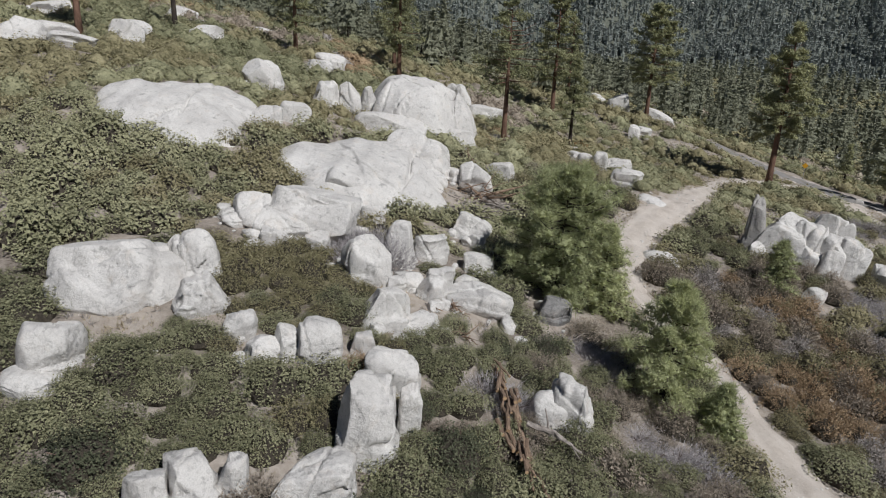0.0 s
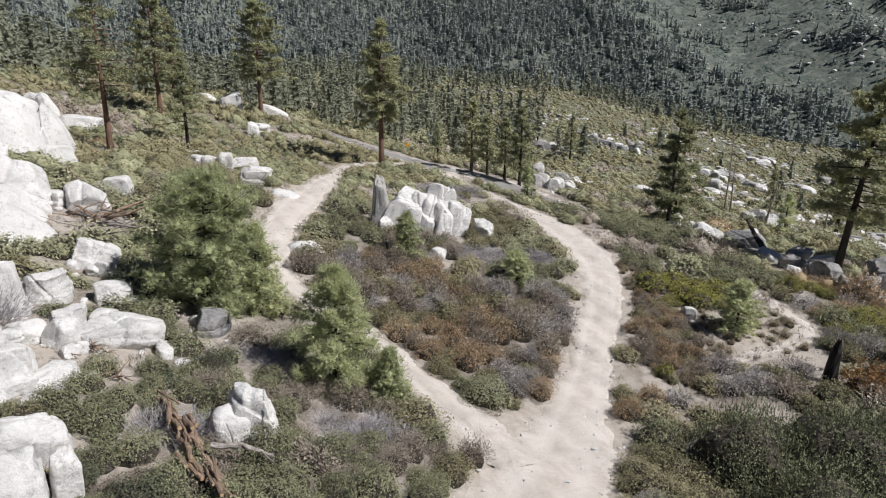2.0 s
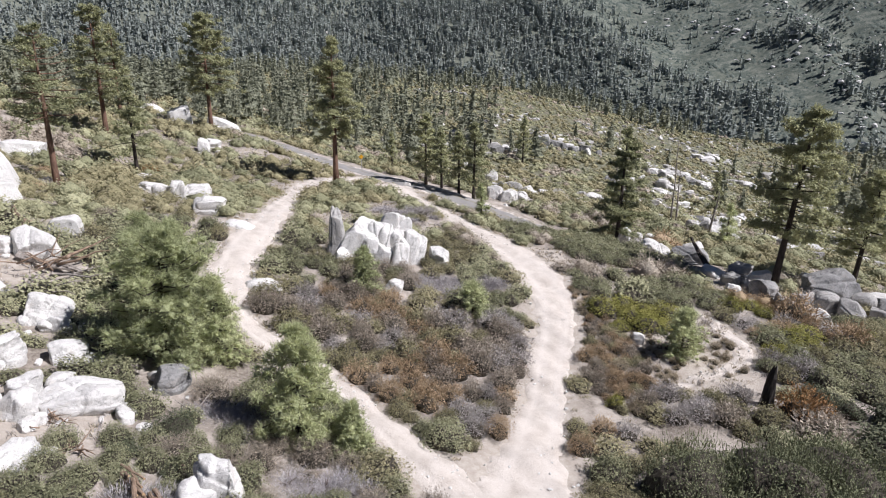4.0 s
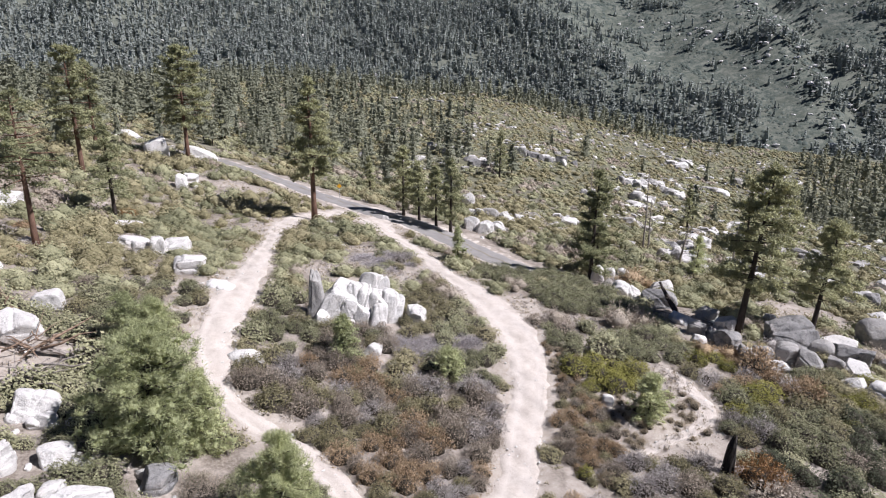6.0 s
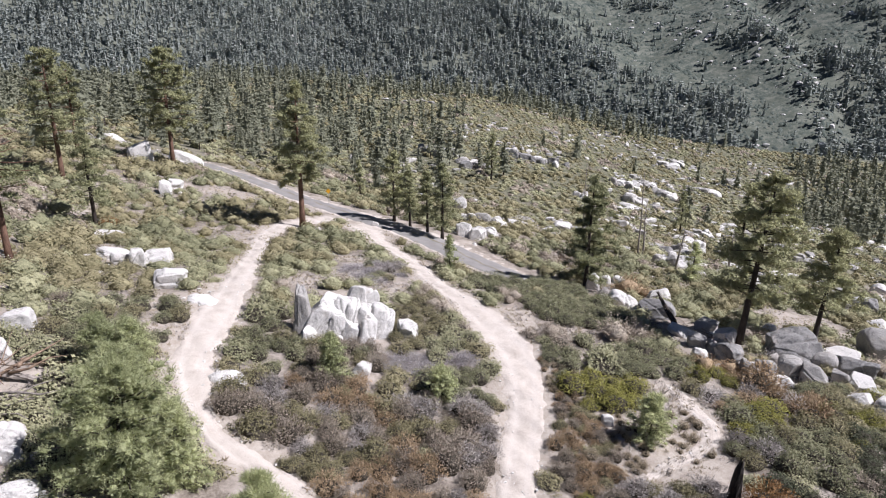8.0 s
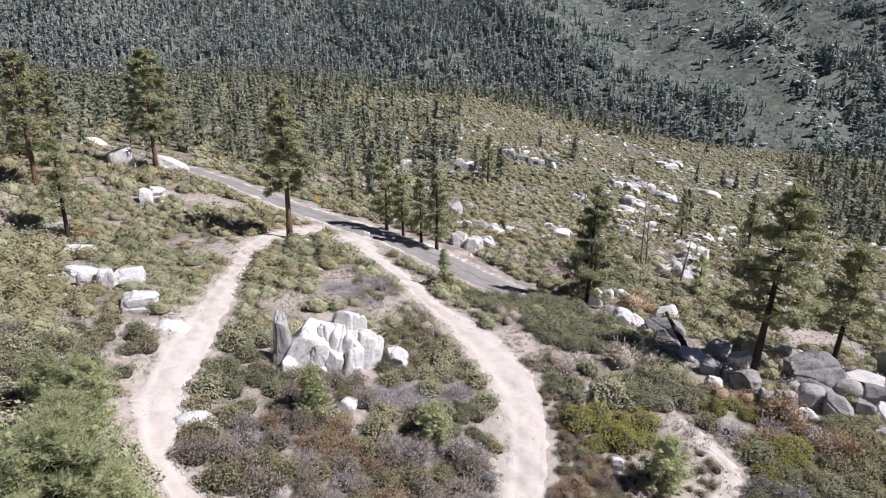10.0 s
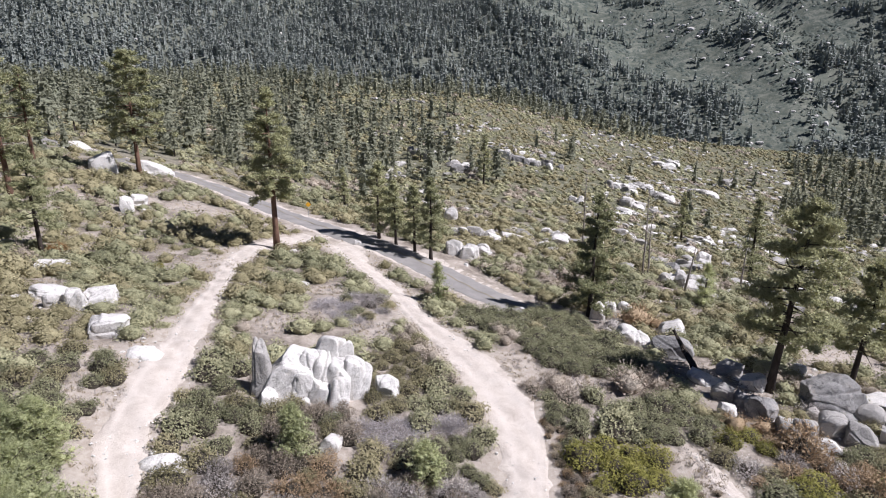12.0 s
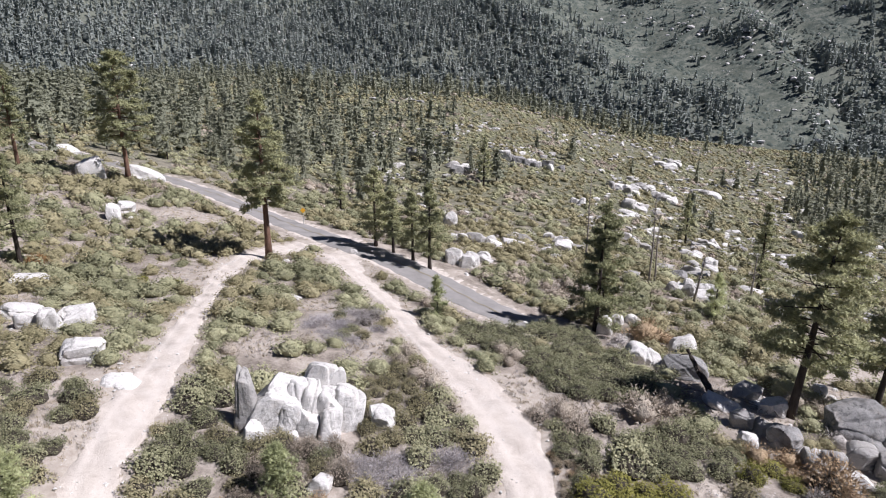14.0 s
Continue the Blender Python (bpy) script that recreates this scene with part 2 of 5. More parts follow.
def spline(pts, step):
    """Catmull-Rom through (x, y, width), resampled."""
    p = np.array([pts[0], *pts, pts[-1]], float)
    out = []
    for i in range(1, len(p) - 2):
        n = max(2, int(np.hypot(*(p[i + 1] - p[i])[:2]) / step))
        for k in range(n):
            t = k / n
            out.append(0.5 * (2 * p[i] + (p[i + 1] - p[i - 1]) * t + (2 * p[i - 1] - 5 * p[i] + 4 * p[i + 1] - p[i + 2]) * t * t + (3 * p[i] - p[i - 1] - 3 * p[i + 1] + p[i + 2]) * t**3))
    out.append(p[-2])
    return np.array(out)


RIGHT_TRACK = spline([(-4, 6, 5.5), (-1.5, 14, 5.2), (1.2, 20.8, 4.8), (2.2, 25, 4.4), (3.4, 30.5, 2.9), (4.6, 37, 2.5), (5.7, 43, 3.0), (5.9, 48, 3.5),
                      (5.0, 52.5, 3.9), (3.3, 56.5, 4.0), (1.4, 60, 3.3), (-1.5, 65.5, 2.6), (-3.6, 72, 2.6), (-6.4, 79, 2.5), (-9.5, 85, 2.8), (-11.5, 90, 4.0), (-13, 94, 4.0)], 0.7)
LEFT_TRACK = spline([(0.5, 22.5, 3.0), (-2.5, 25.6, 2.4), (-5.4, 28.8, 1.9), (-8.2, 31.8, 1.9), (-11.3, 33.8, 1.8), (-14.0, 35.4, 1.5), (-16.4, 38.6, 1.9), (-18.4, 43.4, 2.9),
                     (-18.9, 47.5, 3.3), (-19.2, 52.5, 3.1), (-19.9, 58.5, 2.6), (-21.3, 67.5, 1.9), (-23.4, 79, 2.3), (-23.6, 86, 3.2), (-21.5, 92, 4.0), (-18, 98, 4.0)], 0.7)
PAVED = spline([(-98, 150, 6.2), (-75, 141, 6.2), (-57.3, 134.4, 6.2), (-45.7, 128, 6.2), (-36.2, 121.2, 6.2), (-28.2, 115, 6.2), (-18.3, 106.6, 6.2), (-10.5, 98.8, 6.2),
                (-2.3, 90.3, 6.2), (2.0, 85.2, 6.2), (5.8, 80.6, 6.2), (9.6, 76.6, 6.2), (12.0, 74.2, 6.2)], 1.0)
TRAIL = spline([(8.8, 34.4, 0.5), (11.5, 36.0, 0.8), (14.8, 37.9, 0.9), (18.0, 40.2, 1.3), (18.8, 42.5, 1.2), (18.1, 45.3, 1.3), (17.6, 47.6, 0.6)], 0.6)


def path_gap(x, y, path, pad=0.0):
    """Distance to the edge of a path; negative on it."""
    x, y = np.atleast_1d(x), np.atleast_1d(y)
    best = np.full(x.shape, 1e9)
    for px, py, w in path:
        np.minimum(best, np.hypot(x - px, y - py) - w / 2 - pad, out=best)
    return best


def tri_mesh(name, V, F, mats, index=None, shade=False, attrs=None):
    me = bpy.data.meshes.new(name)
    V, F = np.asarray(V, np.float32), np.asarray(F, np.int32)
    n, k = F.shape
    me.vertices.add(len(V))
    me.vertices.foreach_set("co", V.ravel())
    me.loops.add(n * k)
    me.loops.foreach_set("vertex_index", F.ravel())
    me.polygons.add(n)
    me.polygons.foreach_set("loop_start", np.arange(0, n * k, k, dtype=np.int32))
    for m in mats:
        me.materials.append(m)
    if index is not None:
        me.polygons.foreach_set("material_index", np.asarray(index, np.int32))
    me.polygons.foreach_set("use_smooth", np.broadcast_to(shade, n).astype(bool))
    for key, val in (attrs or {}).items():
        a = me.attributes.new(key, "FLOAT", "POINT")
        a.data.foreach_set("value", np.asarray(val, np.float32))
    me.update(calc_edges=True)
    me.validate()
    return me


def axis_steps(lo, hi, fine, out_lo, out_hi):
    a = list(np.arange(lo, hi + 1e-6, fine))
    s, v, left = fine, lo, []
    while v > out_lo:
        s = min(s * 1.09, 24)
        v -= s
        left.append(v)
    s, v, right = fine, hi, []
    while v < out_hi:
        s = min(s * 1.09, 24)
        v += s
        right.append(v)
    return np.array(left[::-1] + a + right)


def wood_cover(x, y):
    """How densely the land is wooded, 0 to 1."""
    r, az = np.hypot(x, y), np.degrees(np.arctan2(x, y))
    wob = 5 * np.sin(x * 0.021 + 1) * np.sin(y * 0.017) + 3 * np.sin(x * 0.053 + y * 0.047)
    near_side = smooth(2, -16, az + wob) * smooth(125, 200, r + 5 * wob) * 0.9
    near_side = np.maximum(near_side, smooth(-30, -36, az) * smooth(112, 130, r) * 0.7)
    near_side = np.maximum(near_side, smooth(255, 300, r) * smooth(27, 31, az) * 0.95)
    near_side = np.maximum(near_side, smooth(390, 430, r) * smooth(22, 8, az) * 0.8)
    low = smooth(830, 730, r + 6 * wob) * smooth(27, 22, az)
    far_side = np.maximum(smooth(14, 7, az + wob), np.maximum(low * 0.85, smooth(27, 30, az + wob) * (0.35 + 0.5 * smooth(980, 860, r + 8 * wob))))
    return np.where(r < 560, near_side, far_side * 0.95)


# clearings that stay bare
BARE = ((-22.0, 46.5, 2.2, 2.8), (-24.0, 50.5, 3.2, 2.2), (-26.0, 79.0, 3.2, 4.0), (-34.0, 104.0, 4.0, 2.4), (15.6, 40.5, 4.2, 3.8), (10.2, 41.0, 1.6, 5.0), (24.0, 60.0, 3.5, 2.5),
        (29.0, 50.0, 3.2, 2.4), (42.8, 71.9, 5.0, 4.0), (36.0, 63.5, 3.0, 2.0), (24.0, 55.5, 3.5, 2.5), (17.0, 45.5, 1.6, 2.4), (-37.6, 103.0, 2.4, 3.4), (-18.5, 21.5, 3.4, 2.6), (-25.8, 9.6, 3.4, 1.6), (0.5, 23.5, 3.4, 3.0), (7.2, 58.0, 2.2, 3.0), (-27.5, 35.5, 2.5, 2.5), (29.5, 39.8, 2.6, 0.9),
        (-8.5, 66.0, 3.2, 4.2), (-5.5, 61.0, 1.8, 2.4), (-11.5, 71.5, 2.0, 2.4), (-13.5, 60.0, 1.6, 2.6), (-36.0, 66.0, 2.2, 1.4), (12.0, 55.5, 2.0, 1.6), (-46.0, 60.0, 2.4, 1.6))


def build_ground():
    xs, ys = axis_steps(-56, 44, 0.85, -1900, 1900), axis_steps(0, 128, 0.85, -900, 2300)
    X, Y = np.meshgrid(xs, ys)
    Z = land(X, Y)
    near = (np.abs(X) < 110) & (Y > -5) & (Y < 160)
    sandy = np.zeros(X.shape)
    for path, depth in ((RIGHT_TRACK, 0.13), (LEFT_TRACK, 0.13), (PAVED, 0.16), (TRAIL, 0.10)):
        g = path_gap(X[near], Y[near], path)
        Z[near] -= depth * smooth(0.45, -0.35, g)
        sandy[near] = np.maximum(sandy[near], smooth(2.0, 0.1, g))
    for a, b, p, q in BARE:
        e = ((X - a) / p) ** 2 + ((Y - b) / q) ** 2 + 0.35 * np.sin(X * 1.3 + Y) * np.sin(Y * 1.7 - X)
        sandy = np.maximum(sandy, 0.85 * smooth(1.3, 0.6, e))
    rows, cols = X.shape
    idx = np.arange(rows * cols).reshape(rows, cols)
    F = np.stack([idx[:-1, :-1], idx[:-1, 1:], idx[1:, 1:], idx[1:, :-1]], -1).reshape(-1, 4)
    r = np.hypot(X, Y)
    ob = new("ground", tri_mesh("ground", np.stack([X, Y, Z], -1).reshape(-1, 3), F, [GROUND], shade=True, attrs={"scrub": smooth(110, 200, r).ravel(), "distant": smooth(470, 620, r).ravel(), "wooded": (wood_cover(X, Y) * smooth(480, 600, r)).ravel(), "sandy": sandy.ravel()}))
    return tagged(ob, "sandy granite hillside with a forested mountain beyond", "ground", kind="structure")


build_ground()


def ribbon(name, path, material, lift, label, category, crown=0.0, rough_edge=0.4, cross=9, seed=1, drop=0.12):
    rng = np.random.default_rng(seed)
    k = np.arange(0, len(path) - 1 + 1e-6, 1 / 3)
    path = np.column_stack([np.interp(k, np.arange(len(path)), path[:, c]) for c in range(3)])
    t = np.gradient(path[:, :2], axis=0)
    t /= np.linalg.norm(t, axis=1)[:, None]
    nrm = np.stack([-t[:, 1], t[:, 0]], 1)
    n = len(path)
    edges = [1 + rough_edge * (0.9 * np.convolve(rng.normal(0, 1, n + 16), np.ones(12) / 12, "same")[:n] + 0.25 * np.convolve(rng.normal(0, 1, n + 4), np.ones(2) / 2, "same")[:n]) for _ in (0, 1)]
    V, rut = [], []
    for j in range(cross):
        s = -1 + 2 * j / (cross - 1)
        off = (s * path[:, 2] / 2 * (1 + (edges[s > 0] - 1) * abs(s)))[:, None] * nrm
        x, y = path[:, 0] + off[:, 0], path[:, 1] + off[:, 1]
        wheel = np.exp(-((abs(s) - 0.45) / 0.16) ** 2)
        z = land(x, y) + lift - (drop if abs(s) == 1 else 0) + crown * (1 - s * s) - (0.05 * wheel if crown == 0 else 0)
        V.append(np.stack([x, y, z], 1))
        rut.append(np.full(n, wheel * 0.75))
    V = np.stack(V, 1).reshape(-1, 3)
    idx = np.arange(n * cross).reshape(n, cross)
    F = np.stack([idx[:-1, :-1], idx[:-1, 1:], idx[1:, 1:], idx[1:, :-1]], -1).reshape(-1, 4)
    ob = new(name, tri_mesh(name, V, F, [material], shade=True, attrs={"rut": np.stack(rut, 1).ravel()}))
    return tagged(ob, label, category, kind="structure")


ribbon("dirt_track", RIGHT_TRACK, TRACK, 0.03, "pale rutted sandy track curving through the brush", "track", seed=2)
ribbon("dirt_track", LEFT_TRACK, TRACK, 0.045, "pale sandy track climbing past boulders to the road", "track", seed=3)
ribbon("footpath", TRAIL, TRACK, 0.03, "narrow sandy path between dry tufts", "path", seed=4)
shoulder = PAVED.copy()
shoulder[:, 2] = 10.5
ribbon("road_shoulder", shoulder, TRACK, -0.02, "pale sandy verge along the paved road", "road verge", seed=5, rough_edge=0.12)
ribbon("road", PAVED, ASPHALT, 0.05, "grey weathered two-lane asphalt mountain road", "road", crown=0.05, rough_edge=0.02, seed=6)
line = PAVED.copy()
line[:, 2] = 0.28
ribbon("centre_line", line, LINE_YELLOW, 0.13, "faded yellow painted centre line on asphalt", "road marking", crown=0.001, rough_edge=0.05, cross=3, seed=7, drop=0.0)


# ---- rocks ----
def ball(level):
    bm = bmesh.new()
    bmesh.ops.create_icosphere(bm, subdivisions=level, radius=1.0)
    bm.verts.ensure_lookup_table()
    V = np.array([v.co for v in bm.verts])
    F = np.array([[v.index for v in f.verts] for f in bm.faces])
    bm.free()
    return V, F


BALL = {n: ball(n) for n in (1, 2, 3, 4, 5, 6)}


def waves(P, rng, freq, n=14):
    out = np.zeros(len(P))
    for _ in range(n):
        k = rng.normal(0, 1, 3) * freq
        out += np.sin(P @ k + rng.uniform(0, 6.28))
    return out / math.sqrt(n)


def rock_shape(rng, level, q, cuts, rough, grooves=0, taper=0.0, joints=0, edge=40.0):
    """A unit boulder: a swollen rounded block, worn flat on a few sides, with open cracks and shallow dents."""
    V, F = BALL[level]
    P = V / ((np.abs(V) ** q).sum(1) ** (1 / q))[:, None]
    P = P * (1 + 0.09 * waves(V, rng, 1.1, 6) + 0.035 * waves(V, rng, 2.3, 8))[:, None]
    for i in range(cuts):
        n = rng.normal(0, 1, 3) * (1, 1, 0.8)
        n /= np.linalg.norm(n)
        if i % 3 == 0:
            n = np.eye(3)[int(rng.integers(3))] * rng.choice((-1, 1)) + rng.normal(0, 0.3, 3)
            n /= np.linalg.norm(n)
        over = P @ n - (P @ n).max() * rng.uniform(0.60, 0.90)
        P -= (np.logaddexp(0, over * edge) / edge)[:, None] * n
    if taper:
        P[:, :2] *= 1 - taper * (P[:, 2:3] * 0.5 + 0.2)
    for _ in range(grooves):
        n = rng.normal(0, 1, 3) * (1, 0.7, 0.45)
        n /= np.linalg.norm(n)
        off = P @ n - rng.uniform(-0.45, 0.45) + 0.05 * waves(P, rng, 2.0)
        P *= (1 - 0.11 * np.exp(-((off / 0.04) ** 2)))[:, None]
        P += (off > 0)[:, None] * rng.normal(0, 0.016, 3)
    for _ in range(joints):
        n = np.eye(3)[int(rng.integers(3))] + rng.normal(0, 0.3, 3)
        n /= np.linalg.norm(n)
        cell = np.floor(P @ n * rng.uniform(1.3, 2.4) + 0.25 * waves(P, rng, 1.5) + 20).astype(int)
        P = P * rng.uniform(0.93, 1.03, 60)[cell][:, None] + (rng.normal(0, 0.04, (60, 3)) * (1, 1, 0.5))[cell]
    ridge = -np.maximum(0, 0.22 - np.abs(waves(V, rng, 2.6))) / 0.22
    P = P + V * (rough * (0.45 * ridge + 0.5 * waves(V, rng, 4.0) + 0.22 * waves(V, rng, 9) + 0.1 * waves(V, rng, 18)))[:, None]
    lo, hi = P.min(0), P.max(0)
    P = (P - (lo + hi) / 2) / ((hi - lo) / 2)
    low = P[:, 2] < -0.1
    flare = np.linalg.norm(P[:, :2], axis=1) + 1e-6
    full = (np.abs(P[:, :2] / flare[:, None]) ** q).sum(1) ** (-1 / q)
    P[low, :2] *= (1 + (np.maximum(full, flare) / flare - 1) * 0.5)[low, None]
    return P, F


ROCKS = []
rock_count = [0]


def place_rock(name, label, x, y, w, d, h, turn, material, q, cuts, rough, grooves=0, taper=0.0, lean=0.0, roll=0.0, group="granite boulders on the hillside", under=None, joints=0, edge=40.0, tip=9):
    rock_count[0] += 1
    rng = np.random.default_rng(100 + rock_count[0])
    far = math.hypot(x, y - 5)
    level = 5 if (w > 1.7 and far < 70) else 4 if far < 75 else 3 if far < 300 else 2
    P, F = rock_shape(rng, level, q, cuts, rough, grooves, taper, joints, edge)
    P = P * (w / 2, d / 2, h * 0.72)
    base = height(x, y) if under is None else under
    ob = new(name, tri_mesh(name, P, F, [material], shade=level > 3))
    m = pose(0, 0, 0, lean + rng.uniform(-tip, tip), roll + rng.uniform(-tip, tip), turn + rng.uniform(-14, 14))
    ob.matrix_basis = Matrix.Translation((x, y, base + h * 0.28)) @ m
    ROCKS.append((x, y, w, d))
    return tagged(ob, label, "rock", group)


def boulder(x, y, w, d, h, turn, under=None):
    return place_rock("granite_boulder", "pale rounded granite boulder among low brush", x, y, w * 1.15, d * 1.12, h * 0.92, turn, GRANITE, 2.8, 11, 0.05, 1, under=under, roll=6, edge=90.0)


def slab(x, y, w, d, h, turn, lean=-8):
    return place_rock("granite_slab", "pale leaning slab of cracked granite", x, y, w * 1.28, d * 1.2, h * 0.85, turn, GRANITE, 3.0, 11, 0.05, 2, lean=lean, roll=15, edge=100.0)


def block(x, y, w, d, h, turn, under=None):
    return place_rock("granite_block", "squared pale granite block with split faces", x, y, w * 1.0, d * 1.0, h, turn, GRANITE, 3.6, 11, 0.045, 2, 0.08, under=under, joints=1, edge=100.0)


def pillar(x, y, w, d, h, turn):
    return place_rock("granite_pillar", "upright weathered granite pillar with rounded top", x, y, w * 1.02, d, h, turn, GRANITE, 3.2, 12, 0.05, 2, 0.3, joints=1, edge=90.0)


def grey_boulder(x, y, w, d, h, turn):
    return place_rock("grey_boulder", "rounded grey-brown granite boulder in a heap", x, y, w * 1.04, d * 1.05, h, turn, GRANITE_GREY, 2.7, 11, 0.045, 1, edge=70.0)


def dark_boulder(x, y, w, d, h, turn):
    return place_rock("dark_boulder", "large grey granite boulder with dark water stains", x, y, w, d, h, turn, GRANITE_DARK, 2.5, 12, 0.055, 2, edge=80.0)


def heap(x, y, w, d, h, turn):
    """Four split stones lying against one another."""
    rng = np.random.default_rng(int(abs(x * 31 + y * 17)))
    for k in range(4):
        a = k * 1.6 + rng.uniform(0, 1)
        s = rng.uniform(0.4, 0.75)
        (block, boulder, grey_boulder, slab)[k](x + 0.36 * w * math.cos(a), y + 0.3 * w * math.sin(a), w * s, d * s, h * rng.uniform(0.55, 1.0), turn + rng.uniform(-40, 40))


def outcrop(x, y, w, d, h, turn, rise=0.5):
    """A low sheet of bedrock that swells out of the slope, with peeling layers and open cracks."""
    rock_count[0] += 1
    rng = np.random.default_rng(100 + rock_count[0])
    rings, segs = (84, 190) if w > 6 else (20, 60)
    a = np.arange(segs) * 2 * math.pi / segs
    edge = 1 + 0.13 * np.sin(2 * a + rng.uniform(0, 6)) + 0.09 * np.sin(3 * a + rng.uniform(0, 6)) + 0.06 * np.sin(5 * a + rng.uniform(0, 6)) + 0.035 * np.sin(11 * a + rng.uniform(0, 6))
    rr = np.linspace(0.02, 1.0, rings) ** 0.8
    U = np.column_stack([(rr[:, None] * edge * np.cos(a)).ravel(), (rr[:, None] * edge * np.sin(a)).ravel(), np.zeros(rings * segs)])
    R = np.repeat(rr, segs)
    z = (1 - R**3.0) ** 0.75 * (1 + 0.08 * waves(U, rng, 1.3, 6))
    for k in range(5):
        n = np.array([math.cos(q := rng.uniform(0, 6.28)), math.sin(q), 0])
        off = U @ n - rng.uniform(-0.55, 0.6) + 0.07 * waves(U, rng, 2.0, 6)
        if k < 2:
            z = z - rng.uniform(0.06, 0.14) * smooth(-0.006, 0.012, off) * (1 - R**4)
        z = z - 0.20 * np.exp(-((off / 0.013) ** 2)) * (1 - R**6) * smooth(-0.4, 0.5, waves(U, rng, 1.6, 5))
    z = z + 0.018 * waves(U, rng, 7, 10) * (1 - R**6)
    t = radians(turn)
    px = U[:, 0] * w / 2 * math.cos(t) - U[:, 1] * d / 2 * math.sin(t)
    py = U[:, 0] * w / 2 * math.sin(t) + U[:, 1] * d / 2 * math.cos(t)
    base = height(x, y)
    pz = land(x + px, y + py) - base + z * h * rise - 0.12 - 0.5 * R**10
    P = np.vstack([np.column_stack([px, py, pz]), (0, 0, pz[:segs].mean()), (0, 0, pz.min() - 0.4)])
    i = np.arange(rings * segs).reshape(rings, segs)
    nxt = np.roll(i, -1, 1)
    F = np.concatenate([np.stack([i[:-1], i[1:], nxt[1:]], -1).reshape(-1, 3), np.stack([i[:-1], nxt[1:], nxt[:-1]], -1).reshape(-1, 3),
                        np.stack([np.full(segs, rings * segs), i[0], nxt[0]], -1), np.stack([np.full(segs, rings * segs + 1), nxt[-1], i[-1]], -1)])
    ob = new("granite_outcrop", tri_mesh("granite_outcrop", P, F, [GRANITE], shade=True))
    ob.matrix_basis = Matrix.Translation((x, y, base))
    ROCKS.append((x, y, w * 0.9, d * 0.9))
    return tagged(ob, "broad smooth sheet of pale granite with cracks", "rock", "granite boulders on the hillside")


block(-12.8, 12.1, 2.27, 2.04, 2.56, 47)
block(-14.9, 15.0, 2.34, 1.87, 1.42, 45)
block(-12.6, 13.6, 0.82, 0.74, 1.77, 43)
boulder(-16.7, 15.3, 0.96, 0.86, 1.03, 48)
block(-18.2, 12.9, 0.99, 0.89, 1.26, 55)
block(-17.5, 13.8, 1.80, 1.62, 1.37, 52)
block(-12.5, 9.7, 2.28, 2.05, 1.27, 52)
boulder(-15.2, 6.0, 1.07, 0.96, 1.37, 68)
block(-14.8, 7.1, 1.70, 1.70, 1.26, 64)
block(-14.0, 7.9, 0.95, 0.85, 1.35, 61)
boulder(-23.1, 6.6, 1.94, 1.74, 1.90, 74)
boulder(-22.6, 5.8, 1.78, 1.60, 0.71, 76)
boulder(-20.4, 12.3, 1.15, 1.03, 1.10, 59)
boulder(-18.7, 12.1, 0.99, 0.89, 1.03, 57)
place_rock("granite_boulder", "long smooth pale granite boulder sloping into brush", -26.2, 11.0, 6.6, 4.2, 2.7, 70, GRANITE, 2.5, 8, 0.035, 2, roll=26, lean=8, edge=60.0, tip=2, under=height(-26.2, 11.0) - 0.75)
block(-25.1, 13.0, 2.36, 1.65, 2.39, 63)
block(-22.7, 12.0, 2.29, 1.60, 1.39, 62)
outcrop(-46.2, 24.2, 13.5, 13.0, 3.4, 63)
outcrop(-32.6, 30.4, 13.2, 13.0, 3.9, 48)
outcrop(-43.4, 47.4, 12.0, 8.6, 5.8, 43, 1.05)
slab(-33.4, 36.4, 4.54, 2.73, 3.15, 43)
slab(-29.5, 19.1, 1.82, 1.82, 1.78, 57)
slab(-27.3, 19.3, 2.20, 2.20, 1.53, 55)
slab(-27.4, 21.5, 3.85, 3.46, 2.59, 52)
boulder(-30.5, 26.5, 2.74, 1.92, 1.76, 49)
block(-21.4, 19.9, 2.55, 1.79, 2.13, 47)
boulder(-22.3, 23.1, 1.39, 1.12, 2.36, 44)
block(-22.3, 25.4, 1.99, 1.40, 1.49, 41)
slab(-18.0, 17.8, 1.79, 1.43, 1.82, 45)
boulder(-17.2, 19.1, 1.66, 1.49, 0.72, 42)
slab(-17.4, 23.4, 2.83, 1.98, 1.40, 37)
boulder(-20.1, 21.3, 1.23, 0.99, 1.02, 43)
boulder(-18.8, 21.7, 1.35, 1.08, 1.36, 41)
boulder(-27.2, 25.7, 1.42, 1.14, 1.20, 47)
boulder(-29.3, 38.4, 2.48, 1.99, 2.04, 37)
boulder(-30.3, 43.0, 2.14, 1.71, 1.71, 35)
pillar(-56.2, 68.8, 3.21, 2.25, 3.39, 39)
boulder(-52.1, 69.4, 4.62, 3.69, 2.17, 37)
boulder(-38.4, 47.4, 2.66, 2.13, 1.87, 39)
slab(-41.9, 41.7, 5.33, 3.20, 2.13, 45)
boulder(-63.1, 50.2, 3.28, 2.62, 1.60, 51)
boulder(-65.7, 54.3, 3.47, 2.78, 2.00, 50)
boulder(-53.4, 36.0, 3.42, 2.74, 2.75, 56)
outcrop(-40.2, 21.2, 3.00, 3.00, 1.08, 62)
boulder(-43.5, 32.2, 2.28, 1.83, 1.72, 53)
pillar(-48.3, 39.2, 2.83, 2.27, 2.47, 51)
pillar(-47.2, 41.3, 2.35, 1.88, 2.90, 49)
